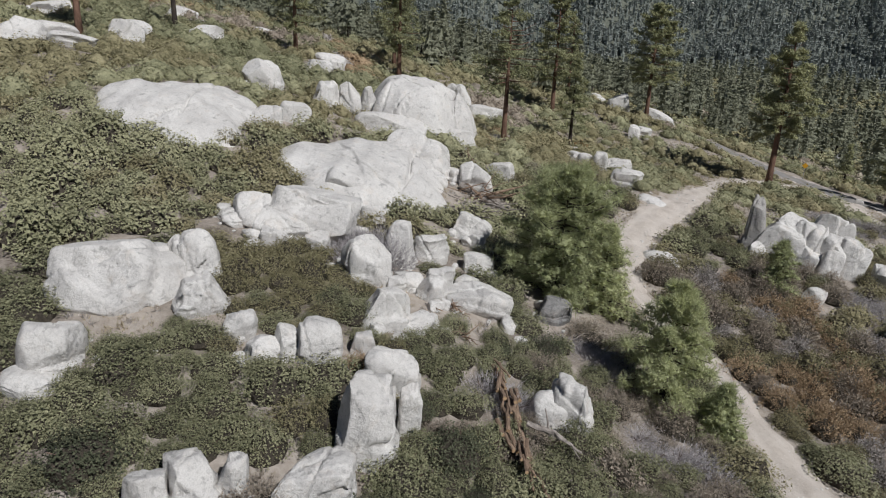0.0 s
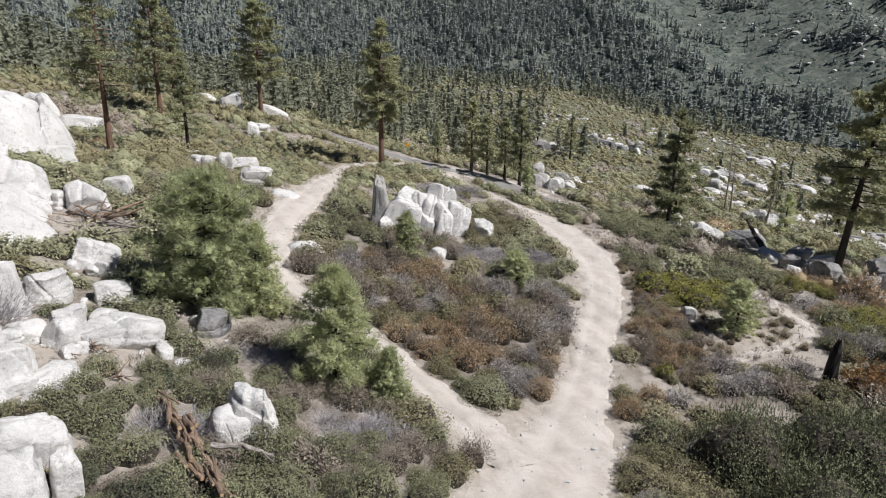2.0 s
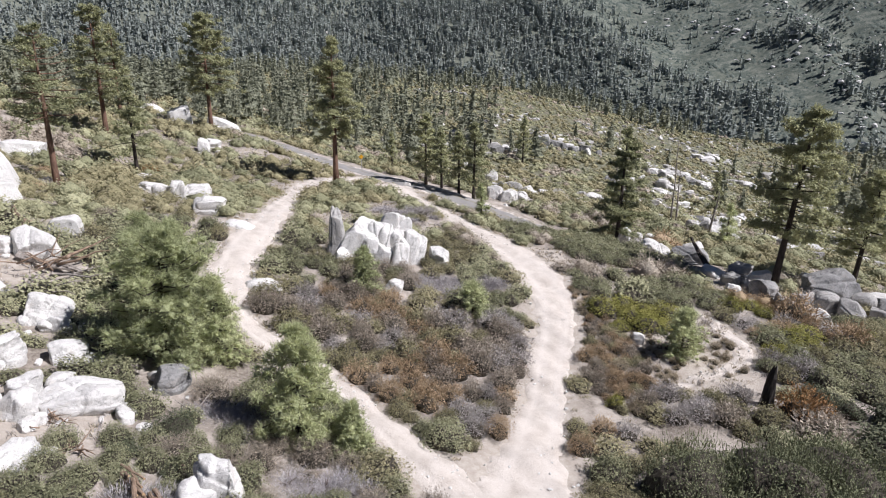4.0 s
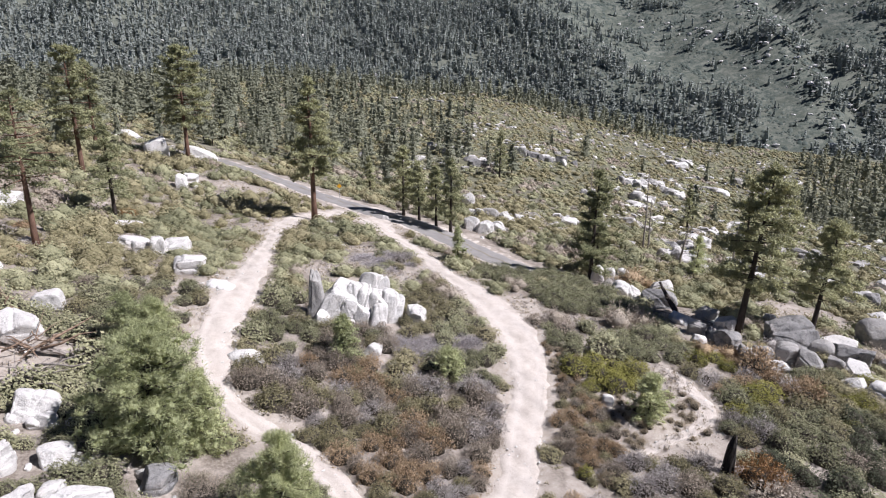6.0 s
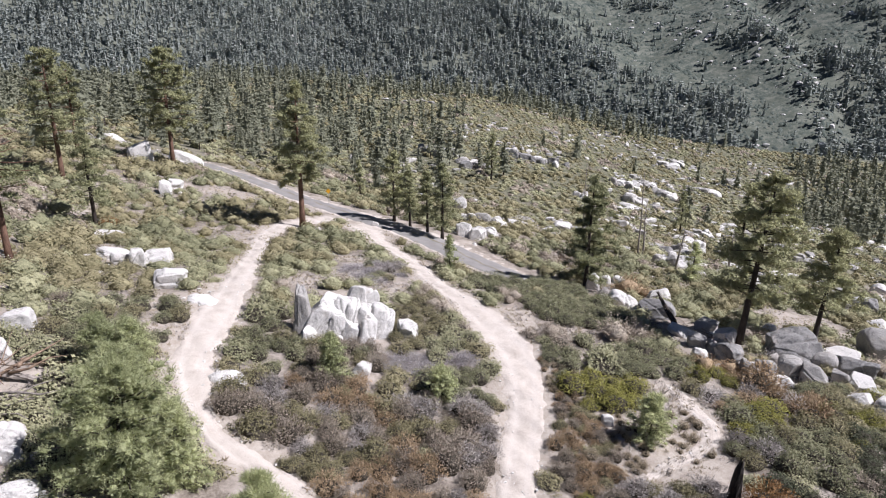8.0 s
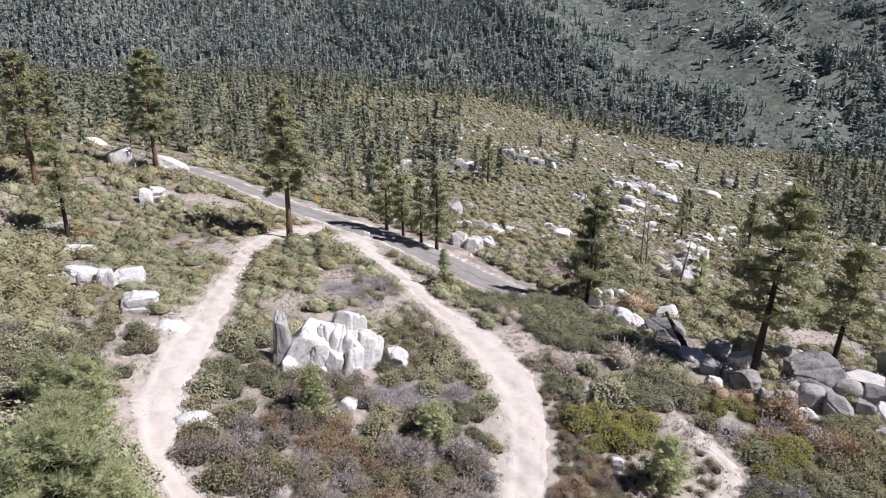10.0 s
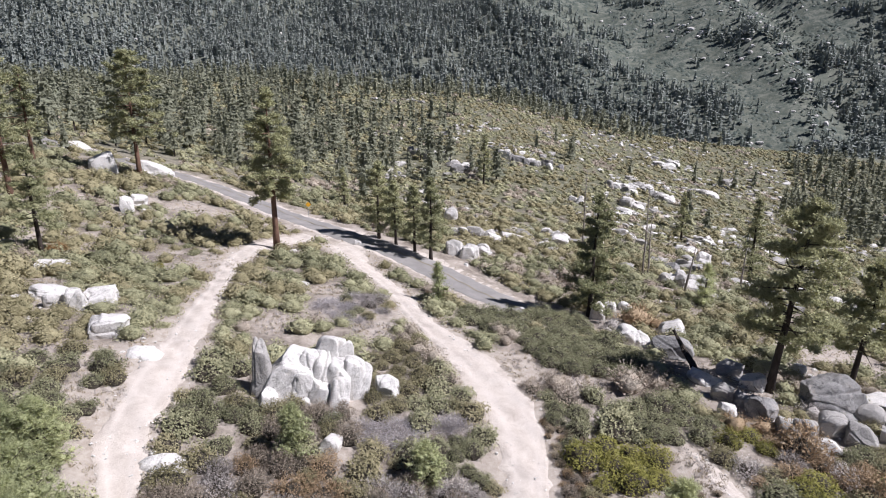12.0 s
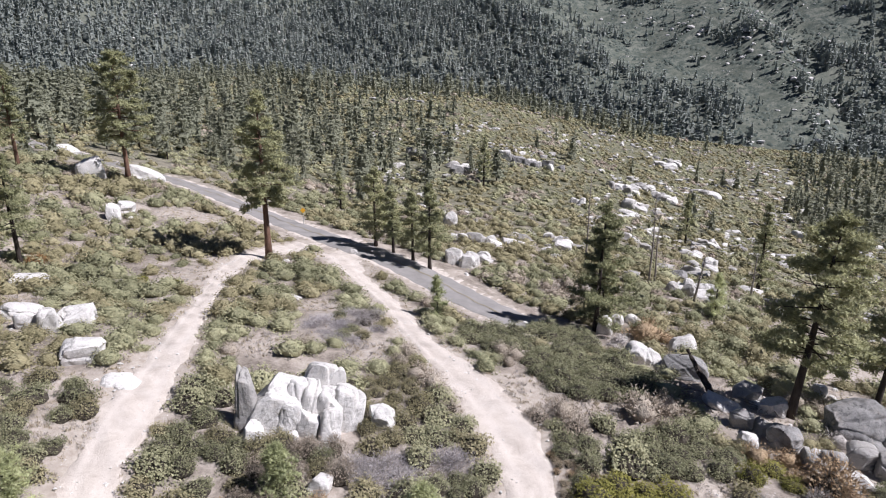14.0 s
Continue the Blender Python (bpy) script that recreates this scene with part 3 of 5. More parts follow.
pillar(-46.7, 43.3, 1.75, 1.40, 2.93, 47)
boulder(-67.5, 20.6, 3.71, 2.97, 1.86, 73)
boulder(-68.6, 23.7, 3.75, 3.00, 1.35, 71)
boulder(-64.8, 23.9, 3.67, 2.94, 1.32, 70)
boulder(-66.0, 29.2, 2.83, 2.27, 2.27, 66)
boulder(-72.8, 33.2, 3.02, 2.42, 1.65, 65)
boulder(-73.5, 42.0, 3.53, 2.82, 1.91, 60)
outcrop(-88.2, 59.9, 5.95, 4.76, 1.13, 56)
boulder(-83.1, 28.7, 3.63, 2.90, 1.47, 71)
boulder(-91.1, 48.4, 3.81, 3.05, 1.63, 62)
boulder(-42.8, 29.1, 2.16, 1.73, 1.54, 56)
slab(-23.5, 30.6, 1.83, 1.46, 1.67, 37)
boulder(-20.2, 27.1, 1.56, 1.25, 1.08, 37)
place_rock("granite_block", "white notched granite block among manzanita", -9.75, 19.3, 1.9, 1.5, 2.1, 27, GRANITE, 3.2, 13, 0.05, 2, 0.35, joints=1, roll=-8, edge=110.0, tip=3)
place_rock("granite_block", "white broken granite block leaning on a larger one", -10.2, 18.7, 1.5, 1.2, 1.25, 40, GRANITE, 3.4, 12, 0.05, 1, 0.1, roll=8, edge=110.0, tip=3)
dark_boulder(-15.0, 26.8, 1.82, 1.64, 1.21, 29)
block(-24.7, 55.0, 2.94, 2.36, 1.58, 32)
block(-29.5, 59.3, 1.72, 1.38, 1.91, 34)
block(-28.6, 61.4, 3.12, 2.50, 1.43, 32)
slab(-33.2, 61.9, 2.52, 2.02, 0.91, 35)
boulder(-31.2, 59.3, 1.59, 1.28, 1.30, 35)
outcrop(-20.9, 52.3, 2.77, 2.77, 0.78, 29)
slab(-38.8, 71.5, 2.77, 2.49, 1.00, 34)
boulder(-3.4, 51.1, 1.60, 1.28, 1.54, 6)
pillar(17.9, 76.0, 1.71, 1.45, 2.05, -13)
slab(19.1, 67.2, 2.65, 2.25, 1.93, -15)
block(24.7, 72.1, 3.23, 2.75, 1.64, -18)
dark_boulder(21.9, 64.3, 4.09, 3.48, 1.84, -18)
boulder(22.5, 81.1, 1.52, 1.29, 1.16, -15)
boulder(20.5, 80.6, 1.36, 1.15, 1.15, -14)
slab(22.5, 58.1, 2.43, 2.06, 0.99, -21)
grey_boulder(25.6, 60.3, 2.29, 1.94, 1.24, -22)
block(26.4, 57.8, 2.09, 1.78, 1.19, -24)
grey_boulder(22.6, 55.0, 1.69, 1.43, 1.14, -22)
grey_boulder(24.0, 54.3, 1.56, 1.33, 1.03, -23)
# Dark granite on this one stands in for the shade it lies in.
dark_boulder(24.5, 52.5, 2.27, 1.93, 1.63, -24)
grey_boulder(25.3, 50.3, 1.80, 1.53, 1.18, -26)
grey_boulder(26.5, 50.2, 1.75, 1.49, 1.57, -27)
grey_boulder(29.2, 51.2, 1.98, 1.69, 1.47, -29)
boulder(27.4, 48.4, 1.74, 1.48, 1.02, -29)
grey_boulder(30.6, 50.1, 2.14, 1.82, 1.62, -31)
grey_boulder(33.6, 53.7, 2.17, 1.85, 1.49, -31)
dark_boulder(36.7, 54.0, 3.62, 3.08, 1.68, -34)
grey_boulder(33.6, 51.1, 1.34, 1.14, 1.16, -33)
boulder(35.0, 50.3, 2.34, 1.99, 1.06, -34)
slab(32.7, 47.1, 1.43, 1.22, 1.33, -34)
boulder(34.5, 46.2, 1.91, 1.62, 1.31, -36)
boulder(37.7, 57.8, 3.04, 2.58, 1.04, -33)
grey_boulder(44.2, 61.0, 4.92, 4.18, 3.02, -35)
dark_boulder(31.5, 55.1, 5.01, 4.26, 3.15, -29)
boulder(33.6, 63.5, 1.33, 1.13, 1.09, -27)
boulder(61.2, 90.5, 2.55, 2.17, 2.29, -34)
dark_boulder(61.9, 89.6, 2.53, 2.15, 2.12, -34)
boulder(78.7, 110.2, 4.11, 3.49, 2.96, -35)
boulder(21.9, 52.5, 1.27, 1.08, 1.00, -22)
boulder(35.3, 48.6, 1.19, 1.01, 0.99, -35)
grey_boulder(40.0, 53.8, 1.31, 1.11, 1.04, -36)
# on the slope beyond
heap(63.8, 215.0, 8.08, 6.87, 2.77, -16)
heap(83.9, 247.8, 7.09, 6.02, 2.79, -18)
heap(70.3, 242.1, 5.62, 4.78, 3.89, -16)
heap(54.2, 144.1, 5.25, 4.46, 1.65, -20)
heap(50.0, 127.6, 5.36, 4.56, 2.73, -21)
heap(35.3, 96.0, 3.71, 3.15, 2.23, -20)
heap(33.5, 97.1, 2.69, 2.28, 1.61, -18)
heap(39.5, 98.4, 2.54, 2.16, 1.64, -21)
heap(43.5, 154.1, 5.03, 4.28, 1.76, -15)
heap(71.1, 174.9, 5.72, 4.86, 1.72, -22)
heap(117.6, 341.1, 9.03, 7.68, 3.25, -18)
heap(126.2, 353.4, 7.48, 6.36, 2.81, -19)
heap(6.8, 233.3, 6.60, 5.61, 2.23, -1)
heap(12.1, 227.3, 5.65, 4.80, 1.81, -3)
heap(23.3, 127.5, 3.71, 3.15, 1.88, -10)
heap(22.3, 132.4, 3.61, 3.06, 1.51, -9)
heap(42.5, 201.6, 4.34, 3.69, 2.28, -11)
heap(83.7, 268.3, 6.22, 5.28, 2.58, -17)
heap(65.6, 245.4, 6.56, 5.57, 2.75, -14)
heap(119.9, 291.2, 7.79, 6.62, 3.27, -22)
heap(145.5, 326.6, 7.55, 6.42, 3.14, -23)
# by the bend of the road
boulder(-53.9, 112.7, 3.81, 3.24, 3.79, 25)
slab(-49.4, 121.1, 5.16, 4.39, 2.52, 22)
# single stones
boulder(11.4, 42.0, 0.75, 0.60, 0.87, -15)
boulder(-6.5, 45.0, 1.40, 1.12, 0.96, 8)
outcrop(-15.2, 41.5, 3.3, 1.7, 1.3, 18)
heap(3.7, 115.1, 3.43, 2.74, 2.04, -2)
heap(3.2, 97.4, 3.69, 2.95, 2.53, -2)
heap(5.8, 101.7, 3.00, 2.40, 1.77, -3)
boulder(2.4, 134.7, 2.64, 2.11, 3.06, -1)
boulder(13.0, 119.3, 3.67, 2.94, 1.53, -7)
heap(7.9, 116.2, 5.43, 2.72, 1.96, -4)
boulder(-3.3, 171.4, 3.97, 3.17, 1.80, 1)
boulder(21.5, 118.8, 2.71, 2.17, 2.07, -11)
block(-43.0, 96.7, 1.87, 1.50, 2.25, 28)
boulder(-43.1, 100.0, 2.56, 2.05, 1.53, 27)
boulder(-72.4, 138.5, 4.92, 2.95, 1.82, 30)
boulder(-30.6, 212.4, 4.57, 3.65, 2.31, 9)
dark_boulder(6.4, 222.1, 5.74, 4.02, 2.68, -2)
heap(-7.5, 247.4, 8.22, 5.76, 3.67, 2)
heap(-1.0, 243.5, 8.50, 5.95, 3.44, 0)
heap(62.7, 212.0, 6.27, 5.02, 3.50, -17)
heap(84.4, 243.4, 6.22, 4.98, 2.92, -20)
outcrop(58.3, 201.2, 8.84, 4.42, 2.55, -17)
heap(43.6, 116.4, 3.82, 3.06, 2.50, -23)
dark_boulder(36.9, 106.1, 3.02, 2.41, 1.64, -22)
outcrop(36.7, 91.9, 3.69, 2.21, 2.20, -25)
boulder(29.8, 124.8, 2.56, 2.05, 1.60, -15)
dark_boulder(48.6, 98.9, 4.03, 2.42, 1.69, -30)
outcrop(-14.1, 73.8, 1.97, 1.18, 0.63, 14)
boulder(-11.1, 95.5, 0.91, 0.54, 0.62, 8)
boulder(121.8, 220.7, 4.20, 2.94, 2.54, -30)
boulder(11.1, 76.8, 1.20, 0.84, 0.56, -10)


# a dark stack of split rock on the slope
stack_rng = np.random.default_rng(67)
for k in range(15):
    t = k / 14
    (dark_boulder if k % 3 else block)(26.5 + 19 * t + stack_rng.normal(0, 0.8), 257 + stack_rng.normal(0, 2.2), stack_rng.uniform(2.6, 5.2), stack_rng.uniform(2.2, 3.6), stack_rng.uniform(1.6, 4.4) * (1.15 - 0.5 * t), stack_rng.uniform(-30, 30))


# broken pieces lying round the larger rocks
piece_rng = np.random.default_rng(66)
for x, y, w, d in list(ROCKS):
    if not (1.3 < max(w, d) < 9 and math.hypot(x, y) < 72) or not (-36 < x < -16 and 16 < y < 38):
        continue
    for _ in range(2 if max(w, d) < 2.2 else 3):
        a, s = piece_rng.uniform(0, 6.28), piece_rng.uniform(0.24, 0.5) * min(max(w, d), 3.4)
        px, py = x + math.cos(a) * (0.5 * w + 0.25 * s), y + math.sin(a) * (0.5 * d + 0.25 * s)
        if min(path_gap(px, py, p)[0] for p in (RIGHT_TRACK, LEFT_TRACK, TRAIL)) > 0.3 * s:
            (block if piece_rng.uniform() < 0.5 else boulder)(px, py, s, s * piece_rng.uniform(0.6, 1.0), s * piece_rng.uniform(0.45, 0.8), piece_rng.uniform(0, 180))


# the upright rocks on the island between the tracks
def upright(x, y, w, d, h, turn, taper, roll, lean, label):
    return place_rock("granite_pillar", label, x, y, w, d, h, turn, GRANITE_GREY if "grey" in label else GRANITE, 4.6, 6, 0.045, 2, taper, lean, roll, edge=70.0, tip=2)


upright(-11.8, 49.6, 1.8, 1.6, 4.1, 14, 0.72, -2, -2, "tall grey-sided granite spire with a pointed top")
upright(-10.2, 50.4, 3.6, 2.6, 3.2, 12, 0.15, 20, -8, "pale slanting granite slab against a spire")
upright(-8.9, 50.6, 2.2, 2.2, 2.9, 12, 0.1, 17, -6, "pale split granite slab")
upright(-9.2, 49.6, 1.5, 1.3, 2.0, 12, 0.1, 17, -4, "squared split granite column")
upright(-7.9, 50.7, 2.2, 2.2, 2.9, 12, 0.1, 17, -6, "squared split granite column")
upright(-7.5, 51.9, 2.8, 2.2, 3.5, 12, 0.12, 15, -4, "rounded granite block capping the upright rocks")
upright(-6.9, 50.6, 2.3, 2.0, 2.6, 12, 0.1, 17, -6, "leaning pale granite block")
upright(-6.1, 51.1, 2.0, 2.0, 2.7, 10, 0.1, 18, -6, "leaning pale granite block")
upright(-5.4, 51.2, 1.5, 1.8, 2.3, 10, 0.1, 19, -6, "squared split granite column")
upright(-6.6, 49.6, 1.5, 1.3, 1.9, 11, 0.15, 10, -4, "smooth granite boulder before the upright rocks")
upright(-8.0, 49.5, 1.4, 1.1, 1.5, 11, 0.15, 14, -4, "smooth granite boulder before the upright rocks")
upright(-11.2, 48.6, 1.5, 1.1, 1.2, 18, 0.2, 12, 4, "pale granite foot of the spire")


# ---- plants ----
def blades(C, D, length, width, rng):
    """Slim triangles from points C along directions D."""
    n = len(C)
    side = np.cross(D, rng.normal(0, 1, (n, 3)))
    side /= np.linalg.norm(side, axis=1)[:, None] + 1e-9
    V = np.stack([C - side * width[:, None] / 2, C + side * width[:, None] / 2, C + D * length[:, None]], 1).reshape(-1, 3)
    return V, np.arange(3 * n).reshape(n, 3)


def leaf_quads(C, N, size, rng, aspect=0.6):
    n = len(C)
    a = np.cross(N, rng.normal(0, 1, (n, 3)))
    a /= np.linalg.norm(a, axis=1)[:, None] + 1e-9
    b = np.cross(N, a)
    b /= np.linalg.norm(b, axis=1)[:, None] + 1e-9
    s = size[:, None]
    V = np.stack([C - a * s - b * s * aspect, C + a * s - b * s * aspect * 0.6, C + b * s * 1.25], 1).reshape(-1, 3)
    return V, np.arange(3 * n).reshape(n, 3)


def join(parts):
    V, F, o = [], [], 0
    for v, f in parts:
        V.append(v)
        F.append(f + o)
        o += len(v)
    return np.concatenate(V), np.concatenate(F)


def tube(points, radii, sides):
    pts = np.asarray(points, float)
    V, n = [], len(pts)
    t = np.gradient(pts, axis=0)
    for p, r, d in zip(pts, radii, t):
        d = d / (np.linalg.norm(d) + 1e-9)
        a = np.cross(d, (0.31, 0.95, 0.05) if abs(d[1]) < 0.9 else (1, 0, 0))
        a /= np.linalg.norm(a)
        b = np.cross(d, a)
        ang = np.arange(sides) * 2 * math.pi / sides
        V.append(p + r * (np.cos(ang)[:, None] * a + np.sin(ang)[:, None] * b))
    V = np.concatenate(V + [pts[:1], pts[-1:]])
    F = []
    for i in range(n - 1):
        for j in range(sides):
            q = [i * sides + j, i * sides + (j + 1) % sides, (i + 1) * sides + (j + 1) % sides, (i + 1) * sides + j]
            F += [(q[0], q[1], q[2]), (q[0], q[2], q[3])]
    c = n * sides
    for j in range(sides):
        F += [(c, (j + 1) % sides, j), (c + 1, (n - 1) * sides + j, (n - 1) * sides + (j + 1) % sides)]
    return V, np.array(F)


def shrub_shape(rng, n, size, lumps=8, flat=0.8, core=2, wispy=False, inner=0.56, tall=1.0, leafy=False):
    """A mound of unit radius made of several leafy heads round a solid core that stands in for twigs and inner shade.
    Also tells which faces are core.
    """
    heads = [(0.0, 0.0, 0.22, 0.58)]
    for k in range(lumps):
        a, r = k * 2.4 + rng.uniform(-0.5, 0.5), 0.70 * math.sqrt((k + 0.6) / lumps)
        heads.append((r * math.cos(a), r * math.sin(a), 0.34 * (1 - r) + rng.uniform(-0.06, 0.16), rng.uniform(0.20, 0.38)))
    heads = np.array(heads)
    pick = rng.choice(len(heads), n, p=heads[:, 3] ** 2 / (heads[:, 3] ** 2).sum())
    D = rng.normal(0, 1, (n, 3))
    D[:, 2] = np.abs(D[:, 2]) - 0.25
    D /= np.linalg.norm(D, axis=1)[:, None]
    C = heads[pick, :3] + D * (heads[pick, 3] * rng.uniform(0.62, 1.12, n))[:, None] * (1, 1, tall)
    C[:, 2] = np.maximum(C[:, 2] * flat, 0.02)
    parts = []
    if wispy:
        up = D * 0.8 + C * (0.8, 0.8, 0.3) + (0, 0, 0.45) + rng.normal(0, 0.3, (n, 3))
        up /= np.linalg.norm(up, axis=1)[:, None]
        some = np.arange(n) % 5 < 3
        parts.append(blades((C - up * size * 1.5)[some], up[some], rng.uniform(2.5, 5.0, some.sum()) * size, np.full(some.sum(), size * 0.8), rng))
        N = D * 0.5 + rng.normal(0, 0.45, (n, 3)) + (0, 0, 0.9)
        N /= np.linalg.norm(N, axis=1)[:, None]
        parts.append(leaf_quads(C[~some] * (1, 1, 1.04), N[~some], rng.uniform(0.6, 1.3, n - some.sum()) * size * 0.95, rng, 0.6))
    else:
        N = D * 0.6 + rng.normal(0, 0.5, (n, 3)) + (0, 0, 0.8)
        N /= np.linalg.norm(N, axis=1)[:, None]
        parts.append(leaf_quads(C, N, rng.uniform(0.6, 1.35, n) * size, rng, 0.7))
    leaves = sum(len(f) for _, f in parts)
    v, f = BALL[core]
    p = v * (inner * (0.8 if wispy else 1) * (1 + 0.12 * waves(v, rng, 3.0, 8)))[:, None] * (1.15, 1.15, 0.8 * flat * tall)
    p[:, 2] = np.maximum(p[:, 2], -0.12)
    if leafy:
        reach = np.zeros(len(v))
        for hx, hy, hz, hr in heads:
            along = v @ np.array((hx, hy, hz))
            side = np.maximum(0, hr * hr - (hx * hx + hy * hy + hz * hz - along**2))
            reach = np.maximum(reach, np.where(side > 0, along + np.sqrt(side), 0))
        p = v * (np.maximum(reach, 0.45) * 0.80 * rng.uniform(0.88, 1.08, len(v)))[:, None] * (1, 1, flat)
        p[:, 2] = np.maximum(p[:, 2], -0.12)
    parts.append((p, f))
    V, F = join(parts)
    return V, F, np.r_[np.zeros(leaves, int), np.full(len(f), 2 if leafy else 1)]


def stem_shape(rng):
    parts = []
    for _ in range(7):
        a = rng.uniform(0, 6.28)
        tip = np.array([math.cos(a) * 0.55, math.sin(a) * 0.55, rng.uniform(0.25, 0.45)])
        parts.append(tube([(0, 0, -0.12), tip * 0.5 + (0, 0, 0.04), tip], (0.03, 0.022, 0.010), 4))
    return join(parts)


LABELS = {
    "manzanita": ("manzanita_shrub", "low grey-green manzanita shrub with stiff leaves"),
    "olive": ("chaparral_shrub", "low olive-brown chaparral shrub in dense mounds"),
    "oak": ("scrub_oak", "dark green dense scrub oak bush"),
    "bright": ("broom_shrub", "bright yellow-green shrub with fine twigs"),
    "grey": ("dead_shrub", "leafless grey shrub of dry twigs"),
    "brown": ("dry_shrub", "brown-grey half dry shrub with fine twigs"),
    "rust": ("buckwheat_shrub", "rust-coloured dry shrub with seed heads"),
    "ochre": ("buckwheat_shrub", "orange-brown dry shrub beside a charred stump"),
    "dead": ("dead_bush", "leafless grey bush of upright dead twigs"),
    "straw": ("grass_tuft", "straw-coloured tuft of dry grass"),
}
WISPY = {"grey", "brown", "rust", "ochre", "straw"}
NEAR, HALF, CLOSE, MID, FAR, SPECK = {}, {}, {}, {}, {}, {}
STEM = tri_mesh("stem", *stem_shape(np.random.default_rng(5)), [TWIG])
for k, kind in enumerate(LABELS):
    wisp = kind in WISPY
    NEAR[kind], HALF[kind], CLOSE[kind], MID[kind], FAR[kind], SPECK[kind] = [], [], [], [], [], []
    for v in range(3):
        rng = np.random.default_rng(900 + 17 * k + v)
        high = 1.1 if wisp else 1.0
        for store, n, size, lumps in ((NEAR, 2600, 0.025, 15), (HALF, 1500, 0.034, 12)):
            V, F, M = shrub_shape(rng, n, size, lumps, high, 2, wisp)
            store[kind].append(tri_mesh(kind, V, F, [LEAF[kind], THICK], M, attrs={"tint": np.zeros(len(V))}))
        CLOSE[kind].append(shrub_shape(rng, 850, 0.043, 10, high, 1, wisp))
        MID[kind].append(shrub_shape(rng, 520, 0.043, 12, high, 1, wisp, leafy=True))
        if kind == "dead":
            n = 2200
            C = rng.normal(0, 0.36, (n, 3)) * (1, 1, 0)
            D = C * (1.4, 1.4, 1) + rng.normal(0, 0.45, (n, 3)) + (0, 0, 0.5)
            D /= np.linalg.norm(D, axis=1)[:, None]
            V, F = blades(C + D * rng.uniform(0, 0.65, n)[:, None] * (1, 1, 1.1), D, rng.uniform(0.12, 0.32, n), np.full(n, 0.019), rng)
            NEAR[kind][-1] = HALF[kind][-1] = tri_mesh(kind, V, F, [LEAF[kind]], attrs={"tint": np.zeros(len(V))})
        FAR[kind].append(shrub_shape(rng, 230, 0.056, 9, 0.9, 1, False, leafy=True))
        SPECK[kind].append(shrub_shape(rng, 44, 0.12, 4, 0.75, 1, False, leafy=True))

rng = np.random.default_rng(41)
V, F, M = shrub_shape(rng, 9000, 0.0135, 34, 0.95, 3, False, 0.6, 1.25)
up = V[np.arange(0, 9000, 3) * 3]
D = up * (0.25, 0.25, 0.1) + rng.normal(0, 0.18, up.shape) + (0, 0, 0.8)
D /= np.linalg.norm(D, axis=1)[:, None]
V2, F2 = blades(up, D, rng.uniform(0.04, 0.12, len(up)), np.full(len(up), 0.014), rng)
V, F = join([(V, F), (V2, F2)])
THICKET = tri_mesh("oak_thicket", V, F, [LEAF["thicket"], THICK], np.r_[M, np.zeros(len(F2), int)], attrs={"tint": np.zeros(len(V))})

PLANTS = []
cell_of = {}


def crowded(x, y, r, squeeze=0.72):
    cx, cy = int(x // 4), int(y // 4)
    for i in range(cx - 1, cx + 2):
        for j in range(cy - 1, cy + 2):
            for px, py, pr in cell_of.get((i, j), ()):
                if (px - x) ** 2 + (py - y) ** 2 < (squeeze * (pr + r)) ** 2:
                    return True
    return False


def occupy(x, y, r):
    PLANTS.append((x, y, r))
    cell_of.setdefault((int(x // 4), int(y // 4)), []).append((x, y, r))


def clear_of_rocks(x, y, r):
    return all((x - a) ** 2 + (y - b) ** 2 > (0.22 * (w + d) + 0.42 * r) ** 2 for a, b, w, d in ROCKS)


shrub_rng = np.random.default_rng(77)


def shrub(kind, x, y, r, tall=1.0, parts=True):
    name, label = LABELS[kind]
    ob = new(name, (NEAR if math.hypot(x, y) < 31 else HALF)[kind][int(shrub_rng.integers(3))])
    ob.matrix_basis = pose(x, y, height(x, y) - 0.03, 0, 0, shrub_rng.uniform(0, 360)) @ Matrix.Diagonal((r, r * shrub_rng.uniform(0.85, 1.15), r * tall, 1))
    if parts and math.hypot(x, y) < 24:
        st = new("stem", STEM)
        st.parent = ob
    occupy(x, y, r)
    return tagged(ob, label, "shrub", "shrubs of the chaparral")


def patch(kind, x, y, rx, ry, n, lo, hi, tall=1.0, squeeze=0.6):
    """Shrubs of one kind spread over an ellipse."""
    made = 0
    for _ in range(n * 12):
        a, k = shrub_rng.uniform(0, 6.28), math.sqrt(shrub_rng.uniform(0, 1))
        px, py, r = x + rx * k * math.cos(a), y + ry * k * math.sin(a), shrub_rng.uniform(lo, hi)
        if crowded(px, py, r, squeeze):
            continue
        if min(path_gap(px, py, p)[0] for p in (RIGHT_TRACK, LEFT_TRACK, TRAIL)) < 0.35 * r:
            continue
        if not clear_of_rocks(px, py, r * 0.6):
            continue
        pick = kind if isinstance(kind, str) else kind[int(shrub_rng.integers(len(kind)))]
        shrub(pick, px, py, r, tall * (1.3 if pick in WISPY else 1.1) * shrub_rng.uniform(0.75, 1.15))
        made += 1
        if made >= n:
            break


